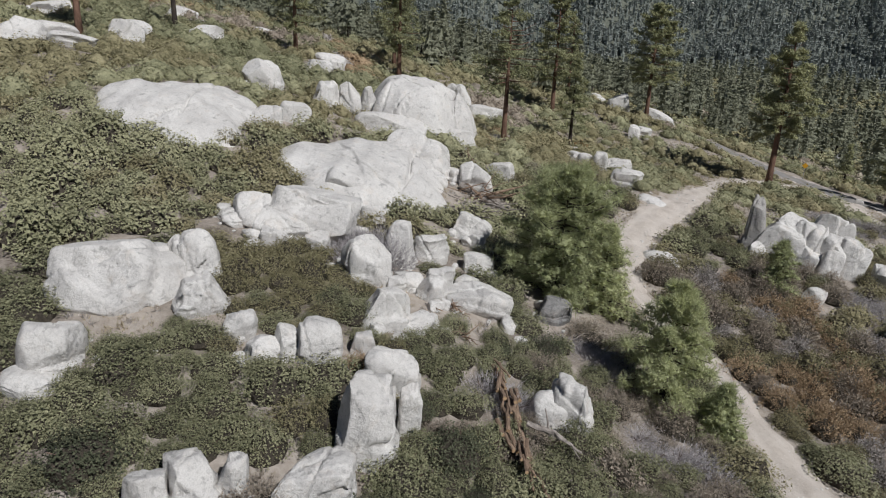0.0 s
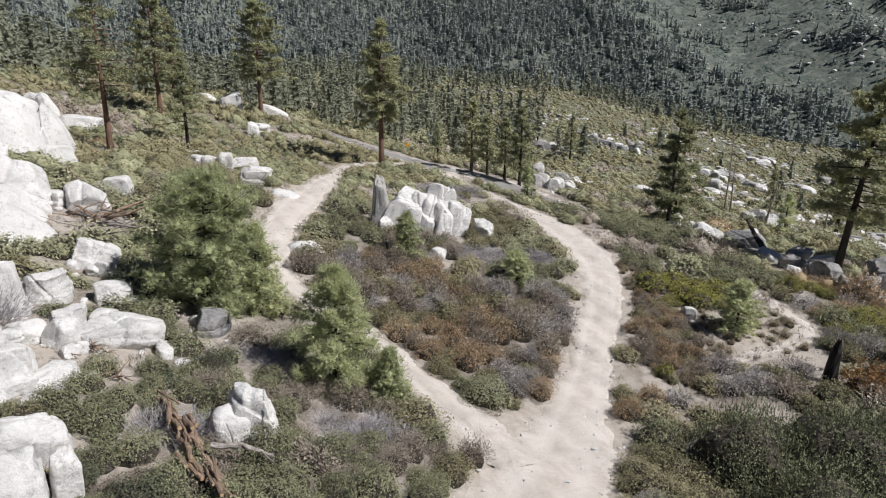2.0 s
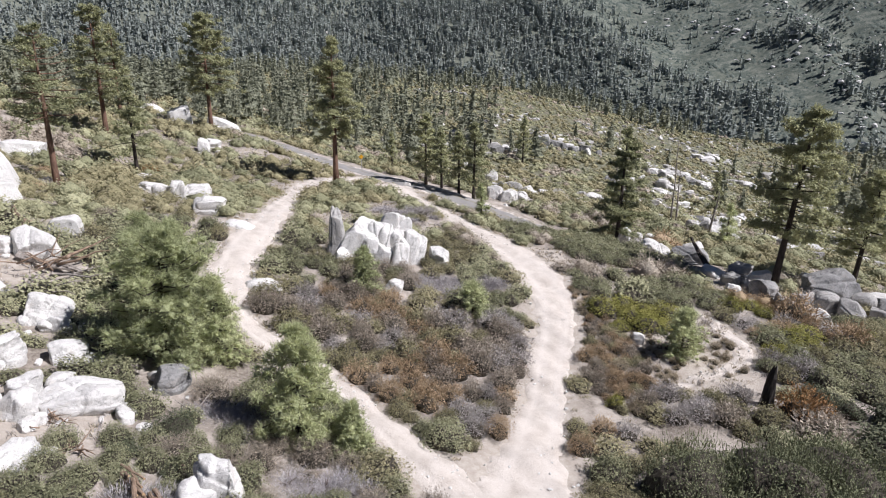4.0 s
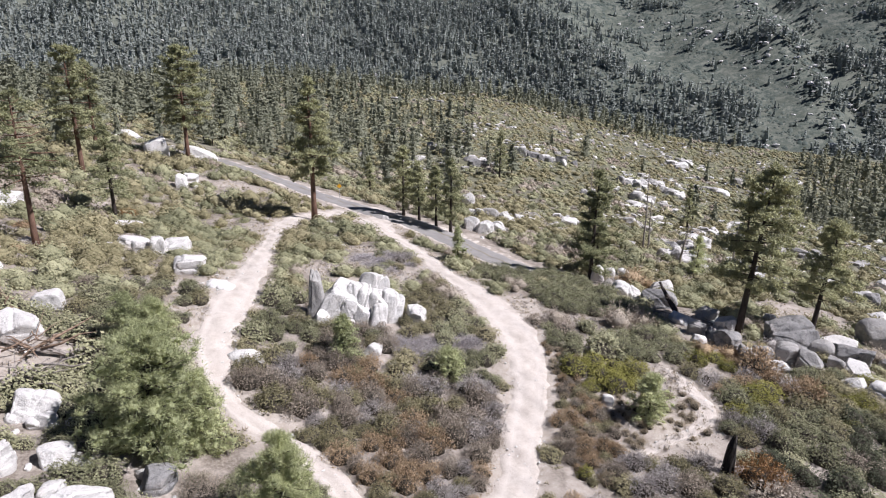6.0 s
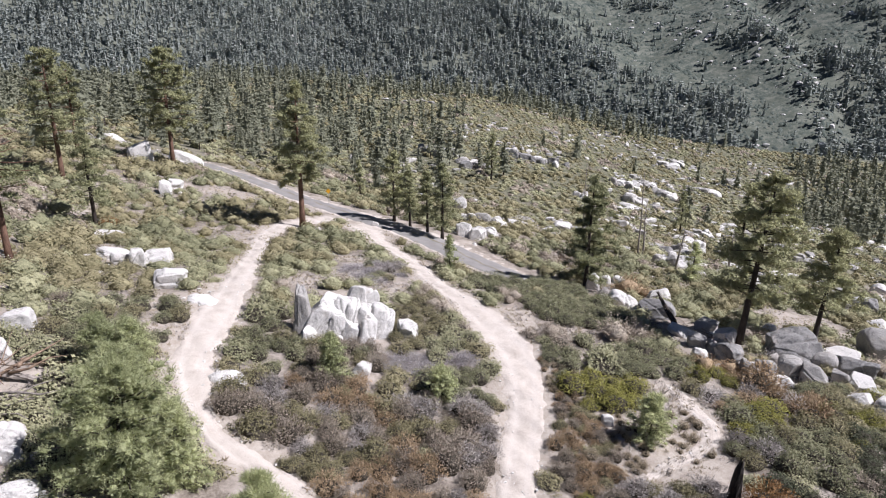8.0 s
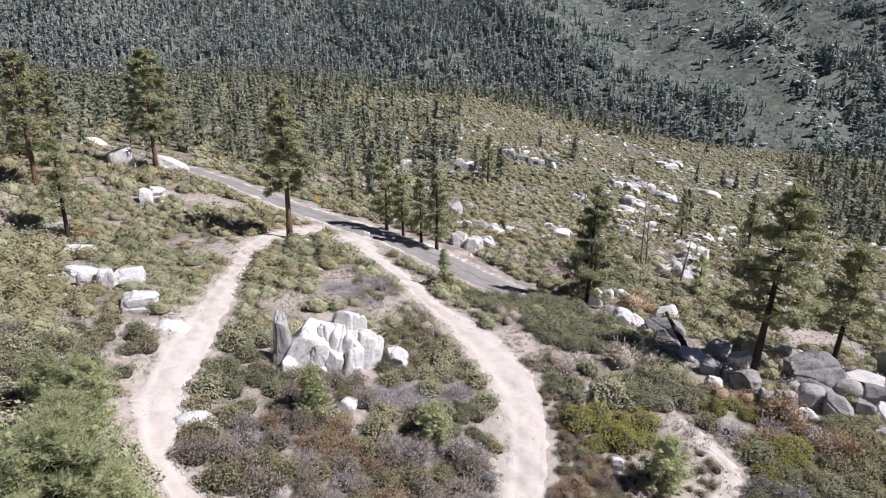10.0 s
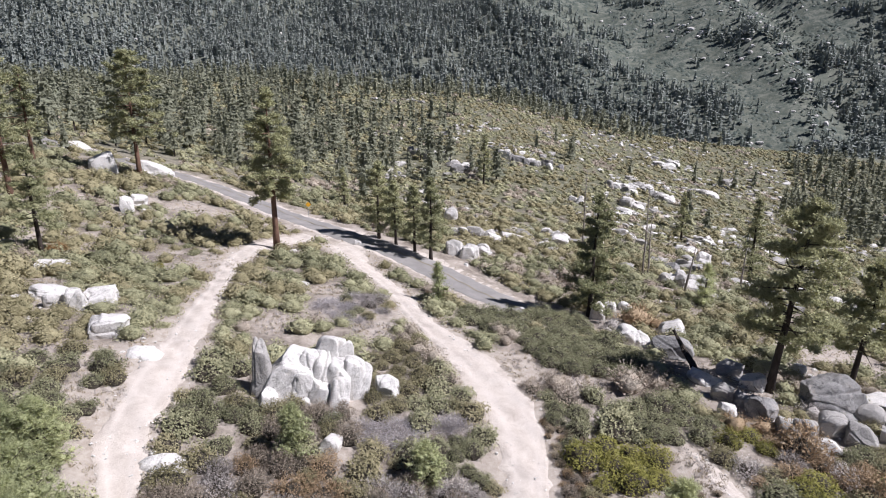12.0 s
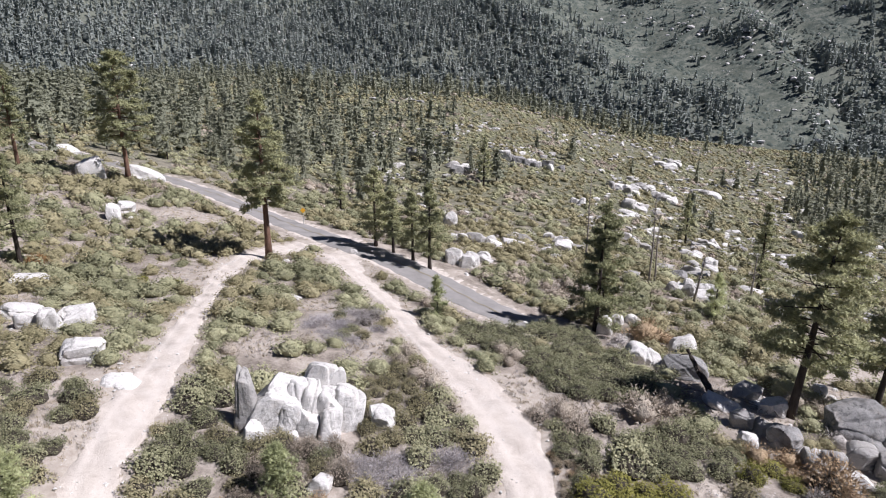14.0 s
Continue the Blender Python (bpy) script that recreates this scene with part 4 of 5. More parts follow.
def tree_parts(rng, H, base, radius, tufts, blade, k_blades, slim=1.0, bend=0.02, power=0.8, sides=9, dbh=None, top_thin=0.12, droop=-0.12, limbs_n=None, rings=9, pad_n=5, pad_r=0.6, bald=0.12, soft_needles=False):
    """Trunk, branches and needle crown of a pine of height H."""
    dbh = dbh or 0.018 * H + 0.05
    zs = np.linspace(-0.25, H, rings)
    off = np.cumsum(rng.normal(0, bend, (rings, 2)), 0) * (zs[:, None] / H)
    trunk_pts = np.column_stack([off[:, 0] * 2, off[:, 1] * 2, zs])
    trunk = tube(trunk_pts, np.maximum(0.02, dbh * (1 - np.clip(zs / H, 0, 1)) ** 0.75) * np.where(zs < 0.2, 1.25, 1.0), sides)
    limbs = []
    n_limbs = limbs_n or max(14, int(H * 3.4))
    share = []
    for i in range(n_limbs):
        f = (i + rng.uniform(0, 1)) / n_limbs
        z = H * (base + (0.985 - base) * f)
        prof = ((1 - f) ** power * (1 - 0.35 * math.exp(-((f / 0.10) ** 2)))) * (1 - top_thin) + top_thin * (1 - f * 0.7)
        L = radius * prof * rng.uniform(0.5, 1.22)
        a = i * 2.4 + rng.uniform(-0.5, 0.5)
        ax = np.array([np.interp(z, zs, trunk_pts[:, 0]), np.interp(z, zs, trunk_pts[:, 1]), z])
        lift = droop + 0.55 * f + rng.normal(0, 0.10)
        tip = ax + L * np.array([math.cos(a), math.sin(a), lift])
        mid = ax + L * 0.5 * np.array([math.cos(a), math.sin(a), lift * 0.4 - 0.05])
        limbs.append(tube([ax, mid, tip], (0.030 + 0.012 * L, 0.022 + 0.006 * L, 0.012), 4))
        share.append((L, ax, mid, tip))
    # open crown: flat sprays of needles towards the branch ends, some branches bare
    pc, pr = [], []
    for L, ax, mid, tip in share:
        if rng.uniform() < bald:
            continue
        for k in range(pad_n):
            t = 0.34 + 0.70 * (k + rng.uniform(0, 1)) / pad_n
            pc.append(ax + (tip - ax) * t + rng.normal(0, 0.11 * L * t + 0.05, 3) * (1, 1, 0.45))
            pr.append(pad_r * rng.uniform(0.6, 1.3) * (0.45 + 0.55 * min(1.0, L / radius * 1.4)))
    pc, pr = np.array(pc), np.array(pr)
    m = int(tufts * k_blades * 0.75 / len(pc))
    own = np.repeat(np.arange(len(pc)), m)
    q = rng.normal(0, 1, (len(own), 3))
    q /= np.linalg.norm(q, axis=1)[:, None]
    P = pc[own] + q * pr[own][:, None] * (rng.uniform(0.1, 1.0, (len(own), 1)) if soft_needles else rng.uniform(0.35, 1.15, (len(own), 1))) * (1, 1, 0.9 if soft_needles else 0.62)
    N = q * 0.55 + rng.normal(0, 0.4, q.shape) + (0, 0, 0.9)
    N /= np.linalg.norm(N, axis=1)[:, None]
    some = slice(None, None, 3 if soft_needles else 1)
    leaves = leaf_quads(P[some], N[some], rng.uniform(0.6, 1.3, len(P[some])) * blade * 0.22, rng, 0.45)
    s = rng.choice(len(P), int(len(P) * (1.0 if soft_needles else 0.5)), replace=False)
    D = q[s] * 0.8 + rng.normal(0, 0.45, (len(s), 3)) + (0, 0, 0.35)
    D /= np.linalg.norm(D, axis=1)[:, None]
    needles = blades(P[s], D, rng.uniform(0.5, 1.0, len(s)) * blade * (1.4 if soft_needles else 1), np.full(len(s), blade * 0.13), rng)
    v, f = BALL[1]
    pads = [(v * rng.uniform(0.5, 1.0, (len(v), 1)) * (q0 * 0.5, q0 * 0.5, q0 * 0.36) + c, f) for c, q0 in zip(pc, pr)] if soft_needles else []
    return trunk, limbs, join([leaves, needles, *pads])


def pine(x, y, H, base, radius, seed, tufts=900, blade=0.5, k_blades=8, slim=1.0, needles="needle", bark=BARK, name="pine_tree",
         label="tall pine with a reddish bare lower trunk", power=0.8, lean=(0, 0), **more):
    rng = np.random.default_rng(seed)
    trunk, limbs, crown = tree_parts(rng, H, base, radius, tufts, blade, k_blades, slim, power=power, soft_needles=needles == "young", **{"bald": 0.0 if needles == "young" else 0.12, **more})
    tree = new(name)
    tree.matrix_basis = pose(x, y, height(x, y) - 0.05, lean[0], lean[1], 0)
    for nm, (V, F), mat, sm in (("trunk", trunk, bark, True), *[("branch", l, bark, True) for l in limbs], ("crown", crown, LEAF[needles], False)):
        ob = new(nm, tri_mesh(nm, V, F, [mat], shade=sm, attrs={"tint": np.zeros(len(V))} if nm == "crown" else None))
        ob.parent = tree
    occupy(x, y, 0.5)
    return tagged(tree, label, "tree", "pines on the hillside")


def snag(x, y, H, seed, lean=(0, 0), label="bare grey dead pine with broken branches", r=0.16):
    rng = np.random.default_rng(seed)
    zs = np.linspace(-0.2, H, 7)
    pts = np.column_stack([np.cumsum(rng.normal(0, 0.05, 7)), np.cumsum(rng.normal(0, 0.05, 7)), zs])
    tree = new("dead_tree")
    tree.matrix_basis = pose(x, y, height(x, y), lean[0], lean[1], 0)
    parts = []
    for i in range(int(H * 4)):
        z = H * rng.uniform(0.3, 0.98)
        a, L = rng.uniform(0, 6.28), rng.uniform(0.3, 1.6) * (1.15 - z / H)
        p = np.array([np.interp(z, zs, pts[:, 0]), np.interp(z, zs, pts[:, 1]), z])
        d = np.array([math.cos(a), math.sin(a), rng.uniform(-0.1, 0.6)])
        parts.append(tube([p, p + d * L * 0.5 + (0, 0, -0.03), p + d * L + (0, 0, 0.1 * L)], (0.045, 0.03, 0.012), 4))
    for nm, (V, F) in (("trunk", tube(pts, r * (1 - np.clip(zs / H, 0, 1) * 0.8), 8)), *[("branch", q) for q in parts]):
        ob = new(nm, tri_mesh(nm, V, F, [DEADWOOD], shade=True))
        ob.parent = tree
    return tagged(tree, label, "dead tree", "dead pines")


# tall pines
pine(-20.7, 89.3, 20.2, 0.34, 4.0, 1, 3300, 0.62, 8, power=0.55, label="tall pine with straight reddish trunk beside the track")
pine(-39.4, 56.0, 14.2, 0.42, 4.4, 2, 1100, 0.5, 8, power=0.5, bald=0.45, label="pine with bare red trunk and broken dead crown branches")
pine(-55.5, 92.0, 18.5, 0.30, 4.6, 3, 2000, 0.6, 8, power=0.5, bald=0.3)
pine(-43.9, 78.2, 12.0, 0.26, 3.4, 4, 1200, 0.5, 8, bark=BARK_DARK, label="medium pine with thin dark trunk")
pine(-49.2, 114.8, 20.0, 0.34, 6.0, 5, 3000, 0.7, 8, power=0.45, label="broad-crowned pine by a bend in the road")
pine(-0.9, 92.6, 11.3, 0.20, 2.9, 6, 1200, 0.5, 8, bark=BARK_DARK, label="slender dark pine at the road edge")
pine(-8.8, 102.0, 11.6, 0.18, 3.9, 7, 1600, 0.55, 8, bark=BARK_DARK, label="rounded green pine casting shade on the road")
pine(-6.0, 98.4, 9.4, 0.25, 2.5, 8, 850, 0.5, 8, bark=BARK_DARK, label="young slim pine in a roadside clump")
pine(-3.2, 95.8, 9.6, 0.25, 2.4, 9, 850, 0.5, 8, bark=BARK_DARK, label="young slim pine in a roadside clump")
pine(0.2, 72.6, 4.6, 0.05, 1.2, 10, 420, 0.34, 8, needles="young", bark=BARK_DARK, name="young_pine", label="small blue-green pine sapling at the track edge")
pine(17.2, 77.0, 14.2, 0.10, 4.0, 11, 2800, 0.55, 8, power=0.75, bark=BARK_DARK, label="dense dark cone-shaped pine among boulders")
pine(18.4, 79.6, 9.0, 0.10, 2.4, 12, 700, 0.5, 8, bark=BARK_DARK, label="smaller dark pine behind a dense one")
pine(27.5, 57.2, 16.4, 0.28, 4.8, 13, 3000, 0.55, 9, power=0.5, bark=BARK_DARK, lean=(1, 3), label="open-crowned pine with dark trunk among boulders")
pine(36.3, 60.2, 12.5, 0.32, 3.4, 14, 1900, 0.5, 9, power=0.5, bark=BARK_DARK, lean=(0, 4), label="open pine with leaning dark trunk")
pine(52.0, 110.5, 15.0, 0.15, 3.0, 15, 900, 0.6, 8, bark=BARK_DARK)
pine(34.0, 86.0, 5.5, 0.05, 1.9, 16, 500, 0.4, 8, needles="young", bark=BARK_DARK, name="young_pine", label="bushy young pine on the rocky slope")
pine(62.5, 168.0, 13.0, 0.15, 2.6, 17, 500, 0.7, 7, bark=BARK_DARK)
pine(13.7, 204.0, 15.5, 0.25, 3.4, 18, 600, 0.8, 7, bark=BARK_DARK)
pine(-63.5, 110.5, 15.0, 0.30, 3.4, 19, 800, 0.6, 8)
pine(-19.0, 136.0, 7.5, 0.10, 2.0, 20, 400, 0.6, 7, bark=BARK_DARK)
pine(-69.3, 26.2, 16.0, 0.42, 3.2, 21, 700, 0.5, 8)
pine(-78.2, 40.6, 16.0, 0.42, 3.2, 22, 700, 0.5, 8, bark=BARK_DARK)
pine(-70.5, 52.6, 15.0, 0.22, 3.6, 23, 1100, 0.55, 8)
pine(-66.0, 67.0, 17.0, 0.22, 3.9, 24, 1400, 0.6, 8)
pine(-73.0, 73.0, 16.0, 0.25, 3.9, 25, 1100, 0.6, 8)
# young pines near the track
pine(-16.5, 29.6, 7.1, 0.02, 3.4, 31, 9000, 0.25, 6, 0.62, "young", BARK_DARK, "young_pine", "bushy young pine with long blue-green needles", power=0.32, droop=-0.05, dbh=0.13, limbs_n=80, pad_n=6, pad_r=0.58)
pine(-14.2, 30.6, 5.0, 0.03, 1.7, 32, 2200, 0.25, 6, 0.62, "young", BARK_DARK, "young_pine", "bushy young pine beside a larger one", power=0.5, dbh=0.09, limbs_n=56, pad_n=5, pad_r=0.38)
pine(-8.3, 25.3, 5.7, 0.02, 2.4, 33, 5000, 0.25, 6, 0.62, "young", BARK_DARK, "young_pine", "young pine with silvery blue-green needles", power=0.6, dbh=0.10, limbs_n=56, pad_n=5, pad_r=0.38)
pine(-5.9, 25.2, 2.6, 0.03, 1.1, 34, 1200, 0.25, 6, 0.62, "young", BARK_DARK, "young_pine", "small young pine at the sandy verge", power=0.6, dbh=0.07, limbs_n=56, pad_n=5, pad_r=0.38)
pine(-8.6, 43.9, 3.6, 0.03, 1.4, 35, 1300, 0.25, 6, 0.62, "young", BARK_DARK, "young_pine", "young pine in front of the upright rocks", power=0.6, dbh=0.08, limbs_n=56, pad_n=5, pad_r=0.38)
pine(14.0, 40.4, 3.4, 0.03, 1.75, 36, 1500, 0.25, 6, 0.62, "young", BARK_DARK, "young_pine", "rounded young pine in the dry clearing", power=0.5, dbh=0.09, limbs_n=56, pad_n=5, pad_r=0.38)
pine(-0.4, 43.4, 2.6, 0.03, 1.5, 37, 1100, 0.25, 6, 0.62, "young", BARK_DARK, "young_pine", "low young pine in grey brush", power=0.5, dbh=0.07, limbs_n=56, pad_n=5, pad_r=0.38)
pine(-22.6, 39.2, 4.3, 0.02, 1.9, 38, 2600, 0.25, 6, 0.62, "young", BARK_DARK, "young_pine", "young pine behind a larger bushy one", power=0.4, dbh=0.09, limbs_n=60, pad_n=5, pad_r=0.42)
pine(-20.9, 40.0, 3.9, 0.02, 1.8, 39, 2400, 0.25, 6, 0.62, "young", BARK_DARK, "young_pine", "young pine beside the sandy track", power=0.4, dbh=0.09, limbs_n=60, pad_n=5, pad_r=0.42)
pine(-19.2, 35.0, 5.0, 0.02, 2.3, 40, 4000, 0.25, 6, 0.62, "young", BARK_DARK, "young_pine", "bushy young pine in a clump", power=0.4, dbh=0.10, limbs_n=66, pad_n=5, pad_r=0.46)
# dead trees
snag(23.0, 107.5, 14.0, 41, label="tall bare grey dead pine with crooked top")
snag(30.5, 100.0, 13.5, 42)
snag(31.6, 101.0, 9.0, 43)
snag(33.0, 90.2, 6.5, 44, lean=(0, 6), r=0.2)
snag(44.5, 98.0, 7.0, 45, r=0.2)

# hand-placed shrubs
for x, y, r, tall in ((10.2, 25.6, 3.0, 1.35), (13.8, 25.4, 3.4, 1.45), (17.4, 26.6, 3.2, 1.3), (15.5, 22.0, 3.2, 1.4), (11.6, 21.4, 2.9, 1.35), (20.4, 24.0, 3.2, 1.3), (19.0, 20.0, 3.0, 1.3)):
    bush = tagged(shrub("oak", x, y, r, tall), "tall dark green scrub oak thicket by the track")
    bush.data = THICKET
    if not bush.children:
        new("stem", STEM).parent = bush
shrub("ochre", 19.1, 34.0, 2.0, 1.25)
tagged(shrub("ochre", -42.6, 78.6, 1.7, 0.95), "rust-brown dry shrub under a thin pine")
shrub("bright", 8.3, 34.0, 0.75, 1.5)
for x, y, r in ((-30.2, 76.0, 0.9), (-26.5, 75.4, 0.95), (-1.0, 53.6, 1.5), (-1.4, 59.0, 1.2), (30.5, 44.0, 1.0), (28.8, 40.6, 0.8)):
    shrub("bright" if x > 0 or y > 70 else "olive", x, y, r, 1.15)
patch("bright", 12.4, 45.2, 3.0, 2.0, 9, 1.2, 1.8, 0.9, 0.42)
patch(("bright", "bright", "olive", "manzanita"), 24.3, 41.6, 3.8, 3.0, 15, 1.2, 1.8, 0.9, 0.42)
patch("bright", 21.8, 48.6, 1.6, 1.4, 3, 1.0, 1.3, 1.1)
patch("manzanita", 9.6, 49.6, 1.6, 2.4, 5, 0.9, 1.4)
patch("manzanita", 16.2, 50.8, 3.8, 2.4, 14, 1.2, 1.8, 0.95, 0.42)
patch("manzanita", 13.0, 62.6, 5.4, 5.8, 36, 1.1, 1.9, 1.0, 0.42)
patch("manzanita", 6.0, 68.0, 3.8, 3.2, 16, 1.0, 1.7, 1.0, 0.42)
patch("manzanita", 12.6, 73.0, 3.2, 2.6, 12, 1.1, 1.7, 1.1, 0.42)
patch(("oak", "manzanita", "manzanita"), 24.5, 36.0, 4.5, 3.0, 12, 1.1, 1.7, 1.1)
patch(("olive", "manzanita", "grey"), 20.8, 39.4, 2.2, 2.0, 7, 1.0, 1.5, 1.0, 0.45)
patch(("bright", "oak", "manzanita"), 28.5, 39.5, 3.4, 3.0, 12, 1.1, 1.7, 1.0, 0.45)
patch(("bright", "manzanita", "olive"), 31.5, 46.0, 4.0, 3.2, 12, 1.0, 1.6, 1.0, 0.45)
patch(("olive", "manzanita", "brown", "manzanita"), -25.5, 46.5, 4.8, 5.4, 24, 0.9, 1.6, 1.0, 0.46)
for x, y, r in ((-10.4, 47.0, 1.4), (-9.2, 46.4, 1.3), (-7.6, 47.6, 1.2), (-6.2, 48.2, 1.1)):
    shrub("olive" if x < -8 else "brown", x, y, r, 1.3)
patch(("brown", "olive", "grey"), 14.0, 33.8, 3.4, 2.0, 11, 1.0, 1.5, 0.9, 0.45)
patch(("brown", "grey", "brown", "olive"), -11.9, 38.9, 3.2, 2.8, 14, 1.2, 1.8, 0.95, 0.45)
patch(("grey", "brown", "rust"), -8.0, 37.6, 2.6, 2.2, 7, 1.0, 1.6, 0.95, 0.45)
patch(("rust", "brown", "olive", "brown"), -8.6, 42.0, 3.0, 2.0, 9, 1.0, 1.6, 0.95, 0.45)
patch(("brown", "grey", "rust", "olive", "brown"), -1.6, 39.0, 4.6, 4.0, 26, 1.2, 1.9, 0.95, 0.42)
patch(("grey", "brown"), 1.8, 38.4, 2.2, 4.2, 12, 1.0, 1.7, 0.95, 0.42)
patch(("rust", "olive", "brown"), -4.6, 32.8, 3.6, 2.2, 12, 0.9, 1.5, 0.95, 0.45)
patch("olive", -7.0, 34.8, 2.4, 1.8, 7, 0.9, 1.4, 1.0, 0.45)
patch(("rust", "olive", "brown", "grey"), 0.6, 31.6, 2.0, 2.4, 8, 0.9, 1.4, 0.95, 0.45)
patch("manzanita", 1.6, 45.2, 2.0, 2.2, 7, 0.8, 1.2, 1.1)
patch("dead", -3.4, 47.0, 1.6, 1.2, 4, 0.9, 1.3, 0.9, 0.5)
patch("dead", -8.0, 65.5, 3.0, 4.0, 12, 0.7, 1.1, 0.8, 0.5)
patch(("brown", "olive", "manzanita"), -8.6, 46.6, 3.6, 1.5, 14, 1.0, 1.5, 1.2, 0.40)
patch(("olive", "manzanita", "grey"), -8.0, 66.0, 3.4, 4.0, 9, 0.7, 1.2, 0.9, 0.5)
patch("dead", 1.2, 48.4, 0.9, 0.8, 3, 0.9, 1.1, 1.0, 0.4)
patch(("manzanita", "olive"), -13.5, 46.5, 2.8, 3.0, 14, 0.9, 1.4, 1.1)
patch("olive", -3.0, 53.5, 2.2, 4.6, 12, 0.9, 1.4)
patch("dead", -11.8, 18.2, 0.9, 0.9, 2, 0.9, 1.2, 0.9, 0.4)
patch("dead", -23.4, 21.8, 1.4, 1.4, 4, 1.3, 1.8, 1.1, 0.4)
patch("dead", -11.6, 25.2, 1.2, 1.0, 4, 0.8, 1.1, 0.8, 0.4)
patch("dead", -6.6, 21.6, 1.8, 1.0, 5, 0.8, 1.1, 0.8, 0.45)
patch(("brown", "manzanita", "olive"), -3.2, 20.8, 2.4, 1.8, 7, 0.9, 1.4, 1.2)
patch(("straw", "rust", "olive", "brown"), 9.4, 40.5, 1.3, 4.8, 14, 0.5, 1.1, 0.9, 0.5)
patch("brown", 7.8, 36.2, 0.8, 2.2, 5, 0.7, 1.0, 1.2)
patch(("rust", "straw", "olive", "rust", "brown"), 9.2, 38.5, 2.0, 5.5, 34, 0.5, 1.1, 0.95, 0.42)
patch(("straw", "rust", "straw"), 8.6, 46.5, 1.6, 4.0, 18, 0.35, 0.7, 0.9, 0.45)
patch("straw", 15.8, 41.0, 2.6, 3.4, 22, 0.3, 0.6)
patch("straw", 11.4, 39.8, 2.0, 3.4, 18, 0.3, 0.55)
patch("manzanita", -12.5, 19.6, 4.4, 3.4, 20, 0.8, 1.3, 1.2)
patch("manzanita", -7.6, 16.6, 3.6, 3.0, 14, 0.8, 1.3, 1.2)



def bare(x, y, r):
    return any(((x - a) / (p + 0.5 * r)) ** 2 + ((y - b) / (q + 0.5 * r)) ** 2 < 1 for a, b, p, q in BARE)


def seen_from_path(x, y):
    """Inside the wedge of ground that the flight looks over."""
    az = math.degrees(math.atan2(x, y + 3.0))
    return -83 < az < 43 and y > -2


def kind_for(x, y, rng):
    v = noise.noise((x * 0.06, y * 0.06, 3.0)) + 0.35 * noise.noise((x * 0.2, y * 0.2, 9.0)) + rng.normal(0, 0.16)
    if x < -18 and y < 48:
        v = 0.45 * v - 0.04
    if y > 75 and v > 0.42:
        return "olive"
    return "rust" if v > 0.52 else "grey" if v > 0.42 else "olive" if v > 0.02 else "manzanita" if v > -0.42 else "oak" if v > -0.52 and y < 32 else "brown"


def fill():
    """Brush over the rest of the hillside: single shrubs near the tracks, joined stuff further off."""
    rng = np.random.default_rng(4)
    stuff = {}
    single = 0
    bands = ((0, 32, 7000, 0.9, 1.8, 0.42), (32, 70, 9000, 1.1, 2.5, 0.44), (70, 140, 15000, 1.3, 3.0, 0.45), (140, 500, 26000, 1.3, 3.0, 0.48))
    for lo, hi, tries, rlo, rhi, sq in bands:
        for _ in range(tries):
            dist = math.sqrt(rng.uniform(lo * lo, hi * hi))
            az = radians(rng.uniform(-80, 42) if lo < 140 else rng.uniform(-40, 40))
            x, y = dist * math.sin(az), dist * math.cos(az) + (3 if lo else 0)
            r = rng.uniform(rlo, rhi) * (0.75 if rng.uniform() < 0.3 else 1)
            if not seen_from_path(x, y) or crowded(x, y, r, sq) or math.hypot(x, y) < 5:
                continue
            if lo < 140:
                if noise.noise((x * 0.11, y * 0.11, 0.5)) > (0.45 if x < -20 and y < 40 else 0.44) and rng.uniform() < 0.85:
                    continue
                if bare(x, y, r) or not clear_of_rocks(x, y, r):
                    continue
                if min(path_gap(x, y, p)[0] for p in (RIGHT_TRACK, LEFT_TRACK, TRAIL)) < 0.55 * r or path_gap(x, y, PAVED)[0] < 2.0 + 0.9 * r:
                    continue
            elif noise.noise((x * 0.03, y * 0.03, 0.5)) > 0.25 and rng.uniform() < 0.6:
                continue
            kind = kind_for(x, y, rng)
            if lo == 0 and single < 340:
                shrub(kind, x, y, r, rng.uniform(0.75, 1.1), parts=dist < 20)
                single += 1
                continue
            occupy(x, y, r)
            V, F, M = (CLOSE if dist < 52 else MID if dist < 84 else FAR if dist < 150 else SPECK)[kind][int(rng.integers(3))]
            a = rng.uniform(0, 6.28)
            c, s = math.cos(a) * r, math.sin(a) * r
            P = np.column_stack([V[:, 0] * c - V[:, 1] * s + x, V[:, 0] * s + V[:, 1] * c + y, V[:, 2] * r * rng.uniform(0.75, 1.2)])
            P[:, 2] += land(P[:, 0], P[:, 1]) - 0.05
            stuff.setdefault((kind, lo), []).append((P, F, M, np.full(len(P), rng.uniform(0, 0.38))))
    for (kind, lo), items in stuff.items():
        V, F = join([(a, b) for a, b, _, _ in items])
        own = np.concatenate([m for _, _, m, _ in items])
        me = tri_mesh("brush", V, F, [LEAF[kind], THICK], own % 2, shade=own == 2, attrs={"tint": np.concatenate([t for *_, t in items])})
        tagged(new("brush", me), "dense low chaparral brush covering the slope", "brush", kind="stuff")


fill()


